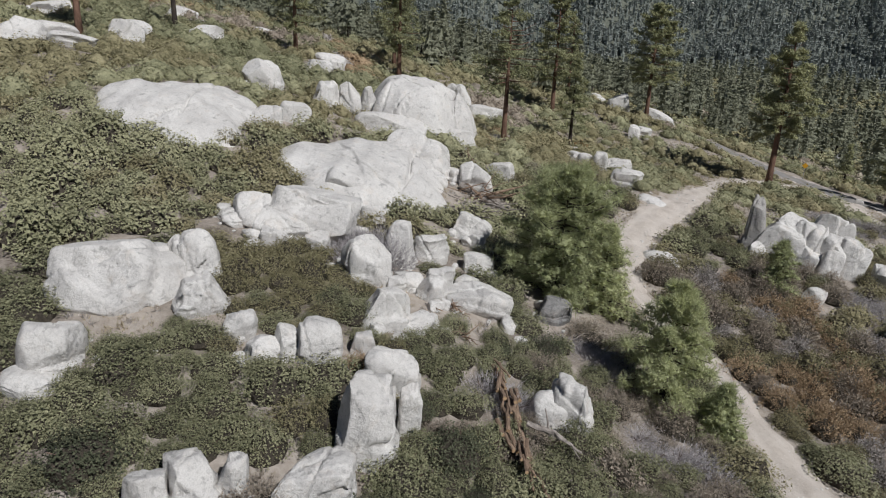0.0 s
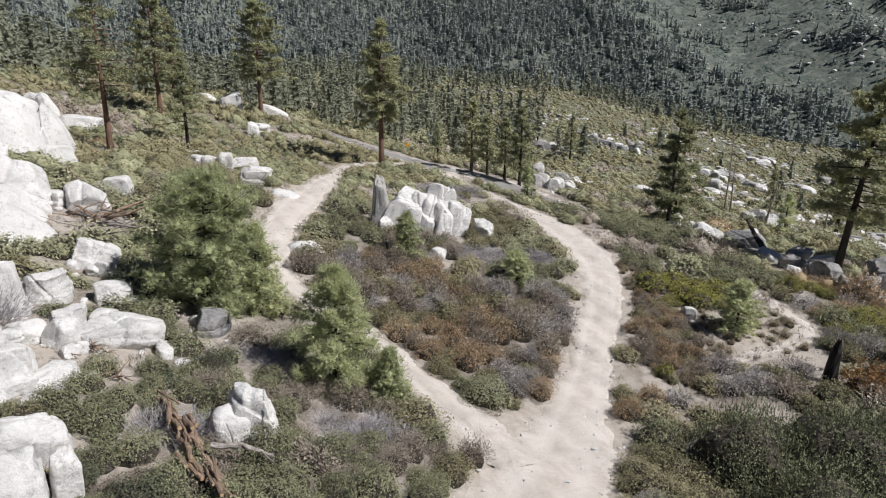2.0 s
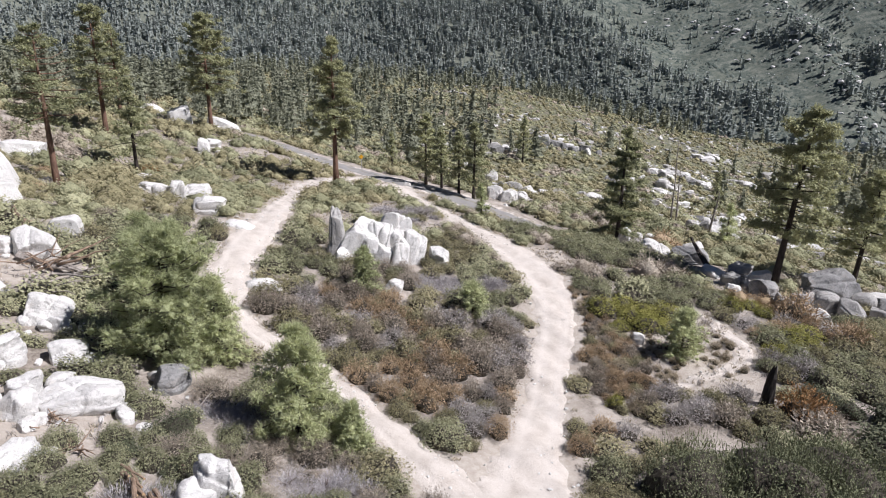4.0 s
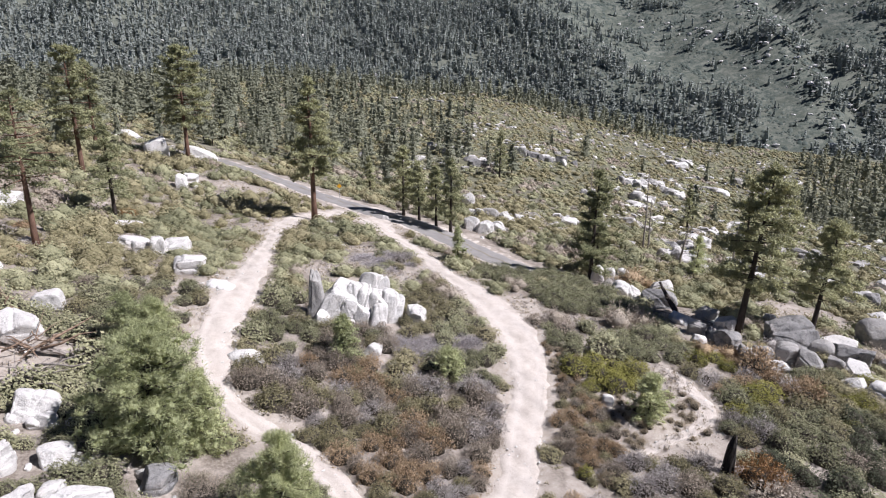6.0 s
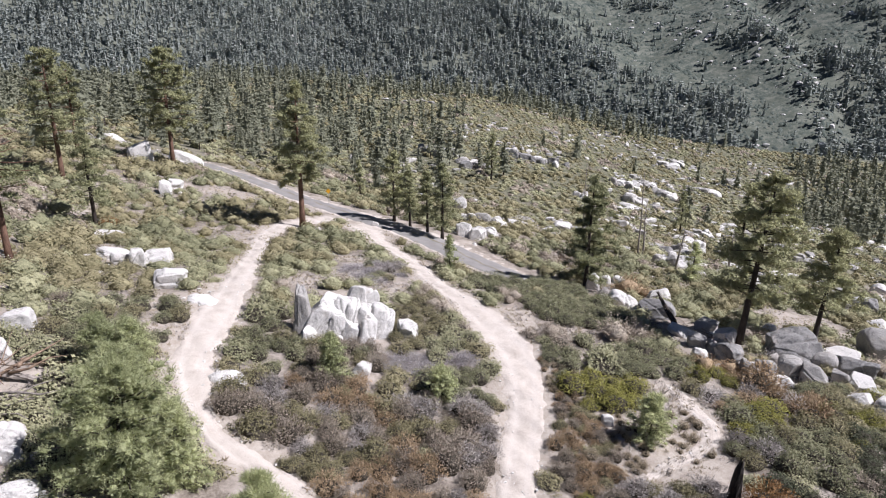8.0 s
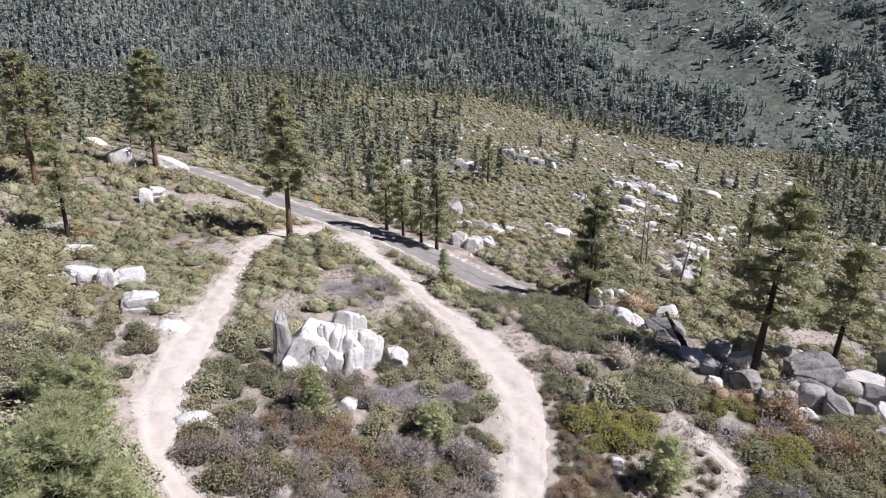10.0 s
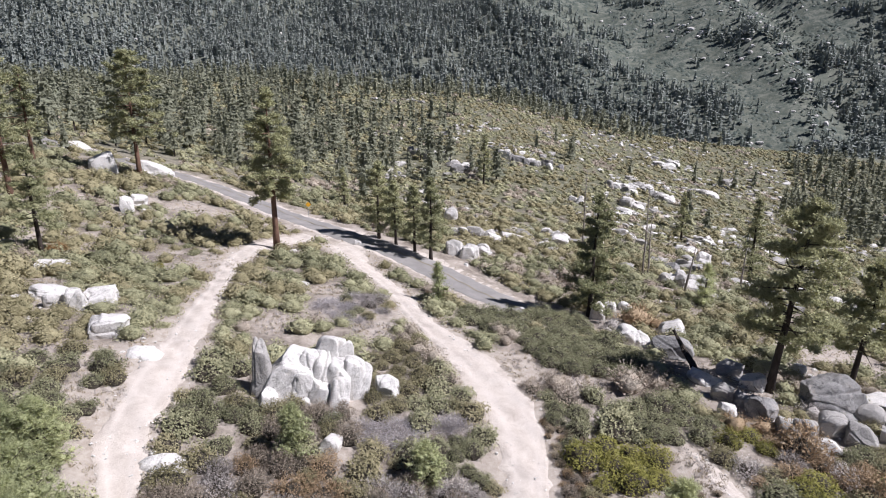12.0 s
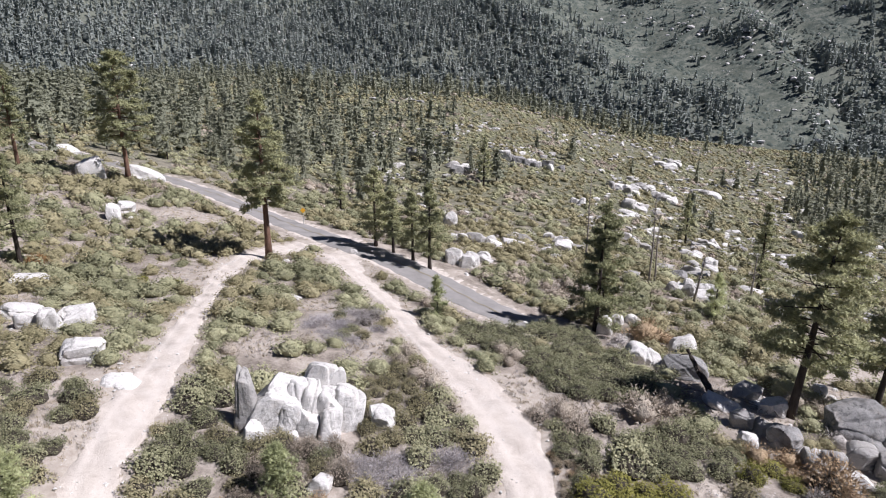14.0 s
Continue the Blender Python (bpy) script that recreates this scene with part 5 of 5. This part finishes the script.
# ---- woods, scattered rock and small things ----
def wood_tree(rng, base, radius, boughs, sprays, small, large, tiers, rim, flat=0.7):
    """A pine of unit height: layered sprays of needles on separate boughs round a ragged inner crown."""
    trunk = tube([(0, 0, -0.03), (rng.normal(0, 0.006), 0, 0.5), (0, 0, 0.97)], (0.015, 0.011, 0.003), 4 if boughs > 20 else 3)
    C, Z = [], []
    for k in range(boughs):
        f = (k + rng.uniform(0, 1)) / boughs
        a, L = k * 2.4 + rng.uniform(-0.5, 0.5), radius * ((1 - f) ** 0.7 * 0.92 + 0.08) * rng.uniform(0.6, 1.2)
        t = rng.uniform(0.2, 1.05, sprays)
        z = base + (0.99 - base) * f
        C.append(np.column_stack([np.cos(a) * L * t, np.sin(a) * L * t, z + 0.22 * L * t - 0.02]) + rng.normal(0, 0.010 + 0.10 * L, (sprays, 3)) * (1, 1, 0.4))
    C = np.concatenate(C)
    N = C * (4.5, 4.5, 0) + rng.normal(0, 0.30, C.shape) + (0, 0, flat)
    N /= np.linalg.norm(N, axis=1)[:, None]
    parts = [leaf_quads(C, N, rng.uniform(small, large, len(C)), rng, 0.75)]
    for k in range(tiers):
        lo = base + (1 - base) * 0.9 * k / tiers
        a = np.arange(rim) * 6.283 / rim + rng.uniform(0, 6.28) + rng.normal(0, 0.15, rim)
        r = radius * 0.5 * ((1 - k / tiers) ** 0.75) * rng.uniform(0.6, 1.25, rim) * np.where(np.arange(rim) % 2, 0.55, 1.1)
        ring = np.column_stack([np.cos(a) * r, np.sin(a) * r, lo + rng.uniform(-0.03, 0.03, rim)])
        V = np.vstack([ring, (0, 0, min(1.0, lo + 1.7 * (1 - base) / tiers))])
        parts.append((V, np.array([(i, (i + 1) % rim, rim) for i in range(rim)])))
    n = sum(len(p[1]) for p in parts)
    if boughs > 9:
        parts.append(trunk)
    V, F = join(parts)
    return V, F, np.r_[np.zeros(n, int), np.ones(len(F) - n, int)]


def woods():
    rng = np.random.default_rng(12)
    mid = [wood_tree(np.random.default_rng(300 + k), 0.08 + 0.06 * (k % 4), 0.23 + 0.03 * (k % 3), 30, 9, 0.018, 0.036, 5, 8) for k in range(10)]
    close = [wood_tree(np.random.default_rng(320 + k), 0.08 + 0.06 * (k % 4), 0.22 + 0.03 * (k % 3), 38, 16, 0.010, 0.021, 6, 8) for k in range(10)]
    low = [wood_tree(np.random.default_rng(340 + k), 0.06 + 0.05 * (k % 3), 0.22, 17, 5, 0.028, 0.052, 4, 6) for k in range(10)]
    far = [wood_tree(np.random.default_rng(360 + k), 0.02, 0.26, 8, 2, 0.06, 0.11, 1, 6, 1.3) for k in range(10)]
    made = {"near_woods": [], "far_woods": []}

    def add(store, shape, x, y, H, wide):
        V, F, M = shape
        a = rng.uniform(0, 6.28)
        c, s = math.cos(a) * H * wide, math.sin(a) * H * wide
        P = np.column_stack([V[:, 0] * c - V[:, 1] * s + x, V[:, 0] * s + V[:, 1] * c + y, V[:, 2] * H + height(x, y) - 0.3])
        made[store].append((P, F, M, np.full(len(P), rng.uniform(-0.35, 0.4))))

    taken = {}
    for _ in range(12000):
        r, az = math.sqrt(rng.uniform(118**2, 480**2)), rng.uniform(-62, 42)
        x, y = r * math.sin(radians(az)), r * math.cos(radians(az))
        dense = max(float(wood_cover(x, y)), 0.012 * smooth(120, 150, r))
        if rng.uniform() > dense * (0.65 + 0.9 * noise.noise((x * 0.02, y * 0.02, 4.0))) or path_gap(x, y, PAVED)[0] < 3:
            continue
        H = rng.uniform(6, 14)
        gx, gy = int(x // 5), int(y // 5)
        if any((x - a) ** 2 + (y - b) ** 2 < (0.25 * (H + c)) ** 2 for p in (-1, 0, 1) for q in (-1, 0, 1) for a, b, c in taken.get((gx + p, gy + q), ())):
            continue
        taken.setdefault((gx, gy), []).append((x, y, H))
        add("near_woods", (close if r < 200 else mid if r < 300 else low)[int(rng.integers(10))], x, y, H, rng.uniform(1.15, 1.65))
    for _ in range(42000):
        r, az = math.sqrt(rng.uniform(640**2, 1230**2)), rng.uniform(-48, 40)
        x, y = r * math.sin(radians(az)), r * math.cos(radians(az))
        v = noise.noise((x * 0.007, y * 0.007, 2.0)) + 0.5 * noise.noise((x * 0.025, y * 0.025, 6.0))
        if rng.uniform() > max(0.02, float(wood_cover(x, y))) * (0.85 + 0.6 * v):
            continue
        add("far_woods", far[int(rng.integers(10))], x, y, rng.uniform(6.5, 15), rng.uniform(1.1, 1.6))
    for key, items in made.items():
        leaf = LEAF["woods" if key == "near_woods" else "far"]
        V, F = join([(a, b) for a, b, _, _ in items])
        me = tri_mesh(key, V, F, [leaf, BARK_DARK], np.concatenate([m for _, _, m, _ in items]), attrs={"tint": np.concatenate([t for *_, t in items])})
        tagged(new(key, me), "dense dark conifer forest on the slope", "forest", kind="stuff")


woods()


def scatter_stones(name, label, n, where, lo, hi, seed, level=1, material=GRANITE):
    rng = np.random.default_rng(seed)
    shapes = [rock_shape(np.random.default_rng(seed * 10 + k), level, 2.6, 9, 0.08) for k in range(7)]
    parts = []
    for _ in range(n):
        spot = where(rng)
        if spot is None:
            continue
        x, y = spot
        s = lo * (hi / lo) ** (rng.uniform() ** 2.2)
        V, F = shapes[int(rng.integers(7))]
        a = rng.uniform(0, 6.28)
        P = V * (s * rng.uniform(0.7, 1.5), s * rng.uniform(0.5, 1.0), s * rng.uniform(0.35, 0.75))
        P = np.column_stack([P[:, 0] * math.cos(a) - P[:, 1] * math.sin(a) + x, P[:, 0] * math.sin(a) + P[:, 1] * math.cos(a) + y, P[:, 2] + height(x, y) + 0.22 * s])
        parts.append((P, F))
    V, F = join(parts)
    tagged(new(name, tri_mesh(name, V, F, [material], shade=False)), label, "rocks", kind="stuff")


def mountain_brush():
    """Low scrub clumps over the far mountainside."""
    rng = np.random.default_rng(33)
    n = 15000
    r, az = np.sqrt(rng.uniform(680**2, 1220**2, n)), np.radians(rng.uniform(6, 40, n))
    x, y = r * np.sin(az), r * np.cos(az)
    s = rng.uniform(0.7, 1.3, n) * rng.choice((0.9, 1.4, 2.3), n)
    h = s * rng.uniform(0.6, 1.0, n)
    z = land(x, y)
    a = rng.uniform(0, 6.28, n)
    V = []
    for k in range(5):
        px, py = x + s * np.cos(a + k * 1.257), y + s * np.sin(a + k * 1.257)
        V.append(np.stack([px, py, land(px, py) - 0.3 + h * rng.uniform(0, 0.25, n)], 1))
    V.append(np.stack([x, y, z + h], 1))
    V = np.stack(V, 1).reshape(-1, 3)
    i = np.arange(0, 6 * n, 6)
    F = np.concatenate([np.stack([i + p, i + (p + 1) % 5, i + 5], 1) for p in range(5)])
    tagged(new("mountain_brush", tri_mesh("mountain_brush", V, F, [LEAF["hill"]], shade=True, attrs={"tint": np.repeat(rng.uniform(0, 0.3, n), 6)})), "dark scrub dotting the far mountainside", "brush", kind="stuff")


mountain_brush()


def on_slope(rng):
    r, az = math.sqrt(rng.uniform(80**2, 430**2)), rng.uniform(-6, 36)
    x, y = r * math.sin(radians(az)), r * math.cos(radians(az))
    v = noise.noise((x * 0.03, y * 0.03, 8.0)) + 0.5 * noise.noise((x * 0.1, y * 0.1, 1.0)) + 0.25 * smooth(8, 18, az)
    return (x, y) if v > 0.24 and path_gap(x, y, PAVED)[0] > 2.5 else None


def on_mountain(rng):
    r, az = math.sqrt(rng.uniform(650**2, 1250**2)), rng.uniform(-30, 38)
    x, y = r * math.sin(radians(az)), r * math.cos(radians(az))
    ridge = 0.9 * math.exp(-(((az - 22.7 + (r - 1003) * 0.0257) / 1.3) ** 2)) - 0.12
    v = noise.noise((x * 0.012, y * 0.012, 8.0)) + 0.6 * noise.noise((x * 0.05, y * 0.05, 1.0)) + 0.3 * smooth(14, 28, az)
    return (x, y) if v + ridge > 0.24 else None


def in_brush(rng):
    r, az = math.sqrt(rng.uniform(8**2, 120**2)), rng.uniform(-78, 38)
    x, y = r * math.sin(radians(az)), r * math.cos(radians(az))
    v = noise.noise((x * 0.08, y * 0.08, 18.0))
    return (x, y) if v > 0.18 and min(path_gap(x, y, p)[0] for p in (RIGHT_TRACK, LEFT_TRACK, PAVED)) > 1.0 else None


def by_rocks(rng):
    a = ROCKS[int(rng.integers(len(ROCKS)))]
    if math.hypot(a[0], a[1]) > 110:
        return None
    t, k = rng.uniform(0, 6.28), rng.uniform(0.5, 1.0)
    return a[0] + math.cos(t) * (a[2] * k + 0.2), a[1] + math.sin(t) * (a[3] * k + 0.2)


def on_tracks(rng):
    p = (RIGHT_TRACK, LEFT_TRACK, TRAIL)[int(rng.choice(3, p=(0.52, 0.42, 0.06)))]
    q = p[int(rng.integers(len(p)))]
    k = rng.choice((-1, 1)) * rng.uniform(0.12, 0.7)
    return q[0] + k * q[2] + rng.normal(0, 0.2), q[1] + rng.normal(0, 0.6)


scatter_stones("scree_boulders", "pale granite boulders strewn over the brushy slope", 4200, on_slope, 0.25, 1.7, 51, 1)
scatter_stones("grey_scree", "grey weathered boulders strewn over the brushy slope", 2600, on_slope, 0.3, 2.0, 56, 1, GRANITE_GREY)
scatter_stones("mountain_boulders", "pale outcrops dotting the far mountainside", 9000, on_mountain, 0.6, 4.2, 52)
scatter_stones("hillside_stones", "small pale granite stones between the shrubs", 420, in_brush, 0.15, 0.8, 53, 2)
scatter_stones("rubble", "broken granite rubble round the larger boulders", 620, by_rocks, 0.12, 0.6, 54, 2)
scatter_stones("track_stones", "loose pebbles along the sandy tracks", 1200, on_tracks, 0.03, 0.11, 55, 1)


def tufts(name, label, kind, n, where, lo, hi, seed):
    rng = np.random.default_rng(seed)
    parts, tint = [], []
    for _ in range(n):
        spot = where(rng)
        if spot is None:
            continue
        x, y = spot
        m, r = 12, rng.uniform(lo, hi)
        C = np.column_stack([x + rng.normal(0, r * 0.35, m), y + rng.normal(0, r * 0.35, m), np.zeros(m)])
        C[:, 2] = land(C[:, 0], C[:, 1])
        D = rng.normal(0, 0.5, (m, 3)) + (0, 0, 0.9)
        D /= np.linalg.norm(D, axis=1)[:, None]
        V, F = blades(C, D, rng.uniform(0.5, 1.1, m) * r, np.full(m, r * 0.16), rng)
        parts.append((V, F))
        tint.append(np.full(len(V), rng.uniform(0, 0.38)))
    V, F = join(parts)
    tagged(new(name, tri_mesh(name, V, F, [LEAF[kind]], attrs={"tint": np.concatenate(tint)})), label, "dry grass", kind="stuff")


def verge(rng):
    p = (RIGHT_TRACK, LEFT_TRACK, PAVED, TRAIL)[int(rng.choice(4, p=(0.4, 0.35, 0.15, 0.1)))]
    q = p[int(rng.integers(len(p)))]
    k = rng.choice((-1, 1)) * rng.uniform(0.62, 1.0)
    x, y = q[0] + k * q[2] + rng.normal(0, 0.4), q[1] + rng.normal(0, 0.8)
    if y < 31 and rng.uniform() < 0.8:
        return None
    return (x, y) if min(path_gap(x, y, o)[0] for o in (RIGHT_TRACK, LEFT_TRACK, PAVED)) > 0.05 else None


def clearing(rng):
    a, b, p, q = BARE[int(rng.integers(len(BARE)))]
    t, k = rng.uniform(0, 6.28), math.sqrt(rng.uniform())
    if b < 25 and a > -5:
        return None
    return a + p * k * math.cos(t), b + q * k * math.sin(t)


tufts("verge_grass", "dry straw-coloured grass along the track edges", "straw", 1300, verge, 0.12, 0.36, 61)
tufts("clearing_grass", "sparse dry grass and twigs on bare soil", "straw", 1500, clearing, 0.12, 0.34, 62)
tufts("clearing_litter", "grey dead twigs and litter on bare soil", "grey", 1100, clearing, 0.15, 0.4, 63)


# fallen timber
def log(name, label, points, radii, material, seed, stubs=6, sides=9, category="log"):
    rng = np.random.default_rng(seed)
    pts = [np.array((x, y, height(x, y) + z)) for x, y, z in points]
    dense, rad = [], []
    for i in range(len(pts) - 1):
        for k in range(5):
            t = k / 5
            dense.append(pts[i] * (1 - t) + pts[i + 1] * t + rng.normal(0, 0.035, 3))
            rad.append((radii[i] * (1 - t) + radii[i + 1] * t) * rng.uniform(0.8, 1.15))
    dense.append(pts[-1])
    rad.append(radii[-1])
    thing = new(name)
    o = Vector(pts[0])
    thing.matrix_basis = Matrix.Translation(o)
    V, F = tube(np.array(dense) - np.array(o), rad, sides)
    V = V + rng.normal(0, 0.16, V.shape) * np.mean(rad)
    body = new("trunk", tri_mesh("trunk", V, F, [material]))
    body.parent = thing
    for _ in range(stubs):
        i = int(rng.integers(1, len(dense) - 1))
        p, d = dense[i] - np.array(o), rng.normal(0, 1, 3) * (1, 1, 0.6) + (0, 0, 0.35)
        d /= np.linalg.norm(d)
        L = rng.uniform(0.25, 0.8)
        V, F = tube([p, p + d * L * 0.6, p + d * L + rng.normal(0, 0.05, 3)], (rad[i] * 0.5, rad[i] * 0.36, rad[i] * 0.25), 6)
        st = new("branch_stub", tri_mesh("branch_stub", V, F, [material], shade=True))
        st.parent = thing
    return tagged(thing, label, category, "fallen timber")


log("fallen_log", "rotten red-brown fallen log with sawn branch stubs", [(-12.7, 18.7, 0.55), (-11.8, 18.0, 0.6), (-10.8, 17.2, 0.65), (-9.9, 16.5, 0.6), (-9.0, 15.6, 0.5), (-8.4, 14.8, 0.3)], (0.07, 0.10, 0.12, 0.13, 0.13, 0.1), ROTWOOD, 71, 3)


def split_log(x, y, z, length, r, turn, pitch, seed):
    """A short sawn length of rotten wood with a pale cut end."""
    rng = np.random.default_rng(seed)
    thing = new("split_log")
    thing.matrix_basis = pose(x, y, height(x, y) + z, 0, pitch, turn)
    k = np.linspace(-length / 2, length / 2, 6)
    V, F = tube(np.column_stack([k, rng.normal(0, 0.012, 6), rng.normal(0, 0.012, 6)]), r * rng.uniform(0.88, 1.1, 6), 9)
    V = V + rng.normal(0, 0.07, V.shape) * r * (0.3, 1, 1)
    ob = new("trunk", tri_mesh("trunk", V, F, [ROTWOOD], shade=False))
    ob.parent = thing
    V, F = tube([(length / 2 - 0.02, 0, 0), (length / 2 + 0.012, 0, 0)], (r * 0.86, r * 0.84), 12)
    ob = new("sawn_end", tri_mesh("sawn_end", V, F, [SAWN], shade=False))
    ob.parent = thing
    return tagged(thing, "short split log of red-brown rotten wood with a sawn end", "log", "fallen timber")


log_rng = np.random.default_rng(79)
for k in range(26):
    t = k / 25
    split_log(-12.9 + 4.3 * t + log_rng.normal(0, 0.24), 18.9 - 4.0 * t + log_rng.normal(0, 0.24), 0.55 + log_rng.uniform(-0.12, 0.35), log_rng.uniform(0.7, 1.7), log_rng.uniform(0.04, 0.085), -43 + log_rng.normal(0, 8), log_rng.normal(0, 6), 400 + k)
log("dead_branch", "bleached grey branch beside a rotten log", [(-9.8, 16.6, 1.1), (-9.0, 16.9, 1.15), (-8.0, 17.2, 0.95)], (0.12, 0.09, 0.03), DEADWOOD, 72, 3)


def root_tangle(x, y, size, seed, material, label):
    rng = np.random.default_rng(seed)
    thing = new("root_tangle")
    thing.matrix_basis = pose(x, y, height(x, y))
    for k in range(16):
        a = rng.uniform(0, 6.28)
        p = np.array([rng.normal(0, 0.25), rng.normal(0, 0.25), rng.uniform(0.05, 0.4)]) * size
        d = np.array([math.cos(a), math.sin(a), rng.uniform(-0.1, 0.35)])
        L = size * rng.uniform(0.6, 1.5)
        pts = [p, p + d * L * 0.35 + rng.normal(0, 0.03, 3) * size, p + d * L * 0.7 + rng.normal(0, 0.05, 3) * size, p + d * L]
        pts = [np.array((q[0], q[1], max(q[2], 0.05 + height(x + q[0], y + q[1]) - height(x, y)))) for q in pts]
        r = size * rng.uniform(0.014, 0.05)
        V, F = tube(pts, (r, r * 0.8, r * 0.5, r * 0.15), 6)
        ob = new("root", tri_mesh("root", V, F, [material], shade=True))
        ob.parent = thing
    return tagged(thing, label, "dead wood", "fallen timber")


root_tangle(-27.6, 36.4, 2.6, 81, ROTWOOD, "torn brown root tangle of a fallen tree")
root_tangle(-25.8, 33.0, 2.3, 82, DEADWOOD, "broken grey fallen branches between boulders")
root_tangle(-17.4, 21.6, 1.0, 83, ROTWOOD, "twisted brown roots among rubble")
root_tangle(-15.6, 20.2, 0.8, 84, ROTWOOD, "splintered brown driftwood-like stump roots")
root_tangle(19.8, 60.2, 1.7, 85, DEADWOOD, "heap of dead branches under a boulder")
root_tangle(26.0, 57.8, 1.4, 86, DEADWOOD, "grey dead branches at the foot of a pine")
root_tangle(10.8, 45.4, 0.8, 87, DEADWOOD, "small bleached heap of dead sticks")
root_tangle(-13.4, 25.0, 0.9, 88, DEADWOOD, "grey dead twigs under a young pine")
root_tangle(2.0, 16.8, 1.0, 89, DEADWOOD, "bleached heap of sticks at the track edge")
log("fallen_log", "dark fallen trunk leaning on boulders", [(-34.0, 43.0, 0.9), (-32.0, 41.2, 0.7), (-29.6, 38.4, 0.3)], (0.16, 0.24, 0.32), ROTWOOD, 73, 6)
log("fallen_log", "grey fallen trunk among rubble and roots", [(-29.5, 36.8, 0.35), (-27.2, 36.6, 0.45), (-24.8, 36.8, 0.3)], (0.22, 0.2, 0.12), DEADWOOD, 74, 4)
log("leaning_trunk", "dark broken trunk leaning against a stained boulder", [(22.6, 60.0, 0.0), (21.9, 61.6, 1.6), (21.4, 63.0, 2.9)], (0.26, 0.22, 0.12), BARK_DARK, 75, 3)
log("fallen_log", "thin grey log on the ground beside tall rocks", [(-15.0, 52.2, 0.2), (-13.4, 51.6, 0.25), (-12.2, 51.3, 0.2)], (0.09, 0.10, 0.07), DEADWOOD, 76, 1)


def stump(x, y):
    rng = np.random.default_rng(91)
    pts = [(0, 0, -0.2), (0.02, 0, 0.5), (0.05, 0.03, 1.2), (0.10, 0.02, 1.9), (0.13, 0.0, 2.35)]
    thing = new("burnt_stump")
    thing.matrix_basis = pose(x, y, height(x, y))
    V, F = tube(pts, (0.46, 0.36, 0.31, 0.27, 0.15), 11)
    V = V + rng.normal(0, 0.03, V.shape)
    ob = new("trunk", tri_mesh("trunk", V, F, [CHAR], shade=False))
    ob.parent = thing
    for k in range(4):
        a = k * 1.6
        p = np.array([0.13 + 0.1 * math.cos(a), 0.1 * math.sin(a), 2.2])
        V, F = tube([p, p + (0.04, 0.02, 0.25), p + (0.05, 0.03, rng.uniform(0.35, 0.6))], (0.10, 0.07, 0.02), 5)
        sp = new("splinter", tri_mesh("splinter", V, F, [DEADWOOD if k == 0 else CHAR], shade=False))
        sp.parent = thing
    tagged(thing, "charred black broken stump beside a rust shrub", "stump")


stump(17.5, 34.9)


# road furniture
def road_sign(x, y):
    thing = new("road_sign")
    thing.matrix_basis = pose(x, y, height(x, y), 0, 0, 12)
    V, F = tube([(0, 0, -0.3), (0, 0, 1.2), (0, 0, 2.6)], (0.04, 0.04, 0.04), 8)
    ob = new("post", tri_mesh("post", V, F, [METAL], shade=True))
    ob.parent = thing
    bm = bmesh.new()
    bmesh.ops.create_cube(bm, size=1, matrix=Matrix.Translation((0, -0.06, 2.25)) @ Matrix.Rotation(radians(45), 4, "Y") @ Matrix.Diagonal((0.62, 0.02, 0.62, 1)))
    bmesh.ops.bevel(bm, geom=[e for e in bm.edges], offset=0.006, segments=1)
    me = bpy.data.meshes.new("sign_plate")
    bm.to_mesh(me)
    bm.free()
    me.materials.append(YELLOW)
    ob = new("sign_plate", me)
    ob.parent = thing
    tagged(thing, "yellow diamond warning sign on a steel post", "road sign")


road_sign(-21.3, 112.5)
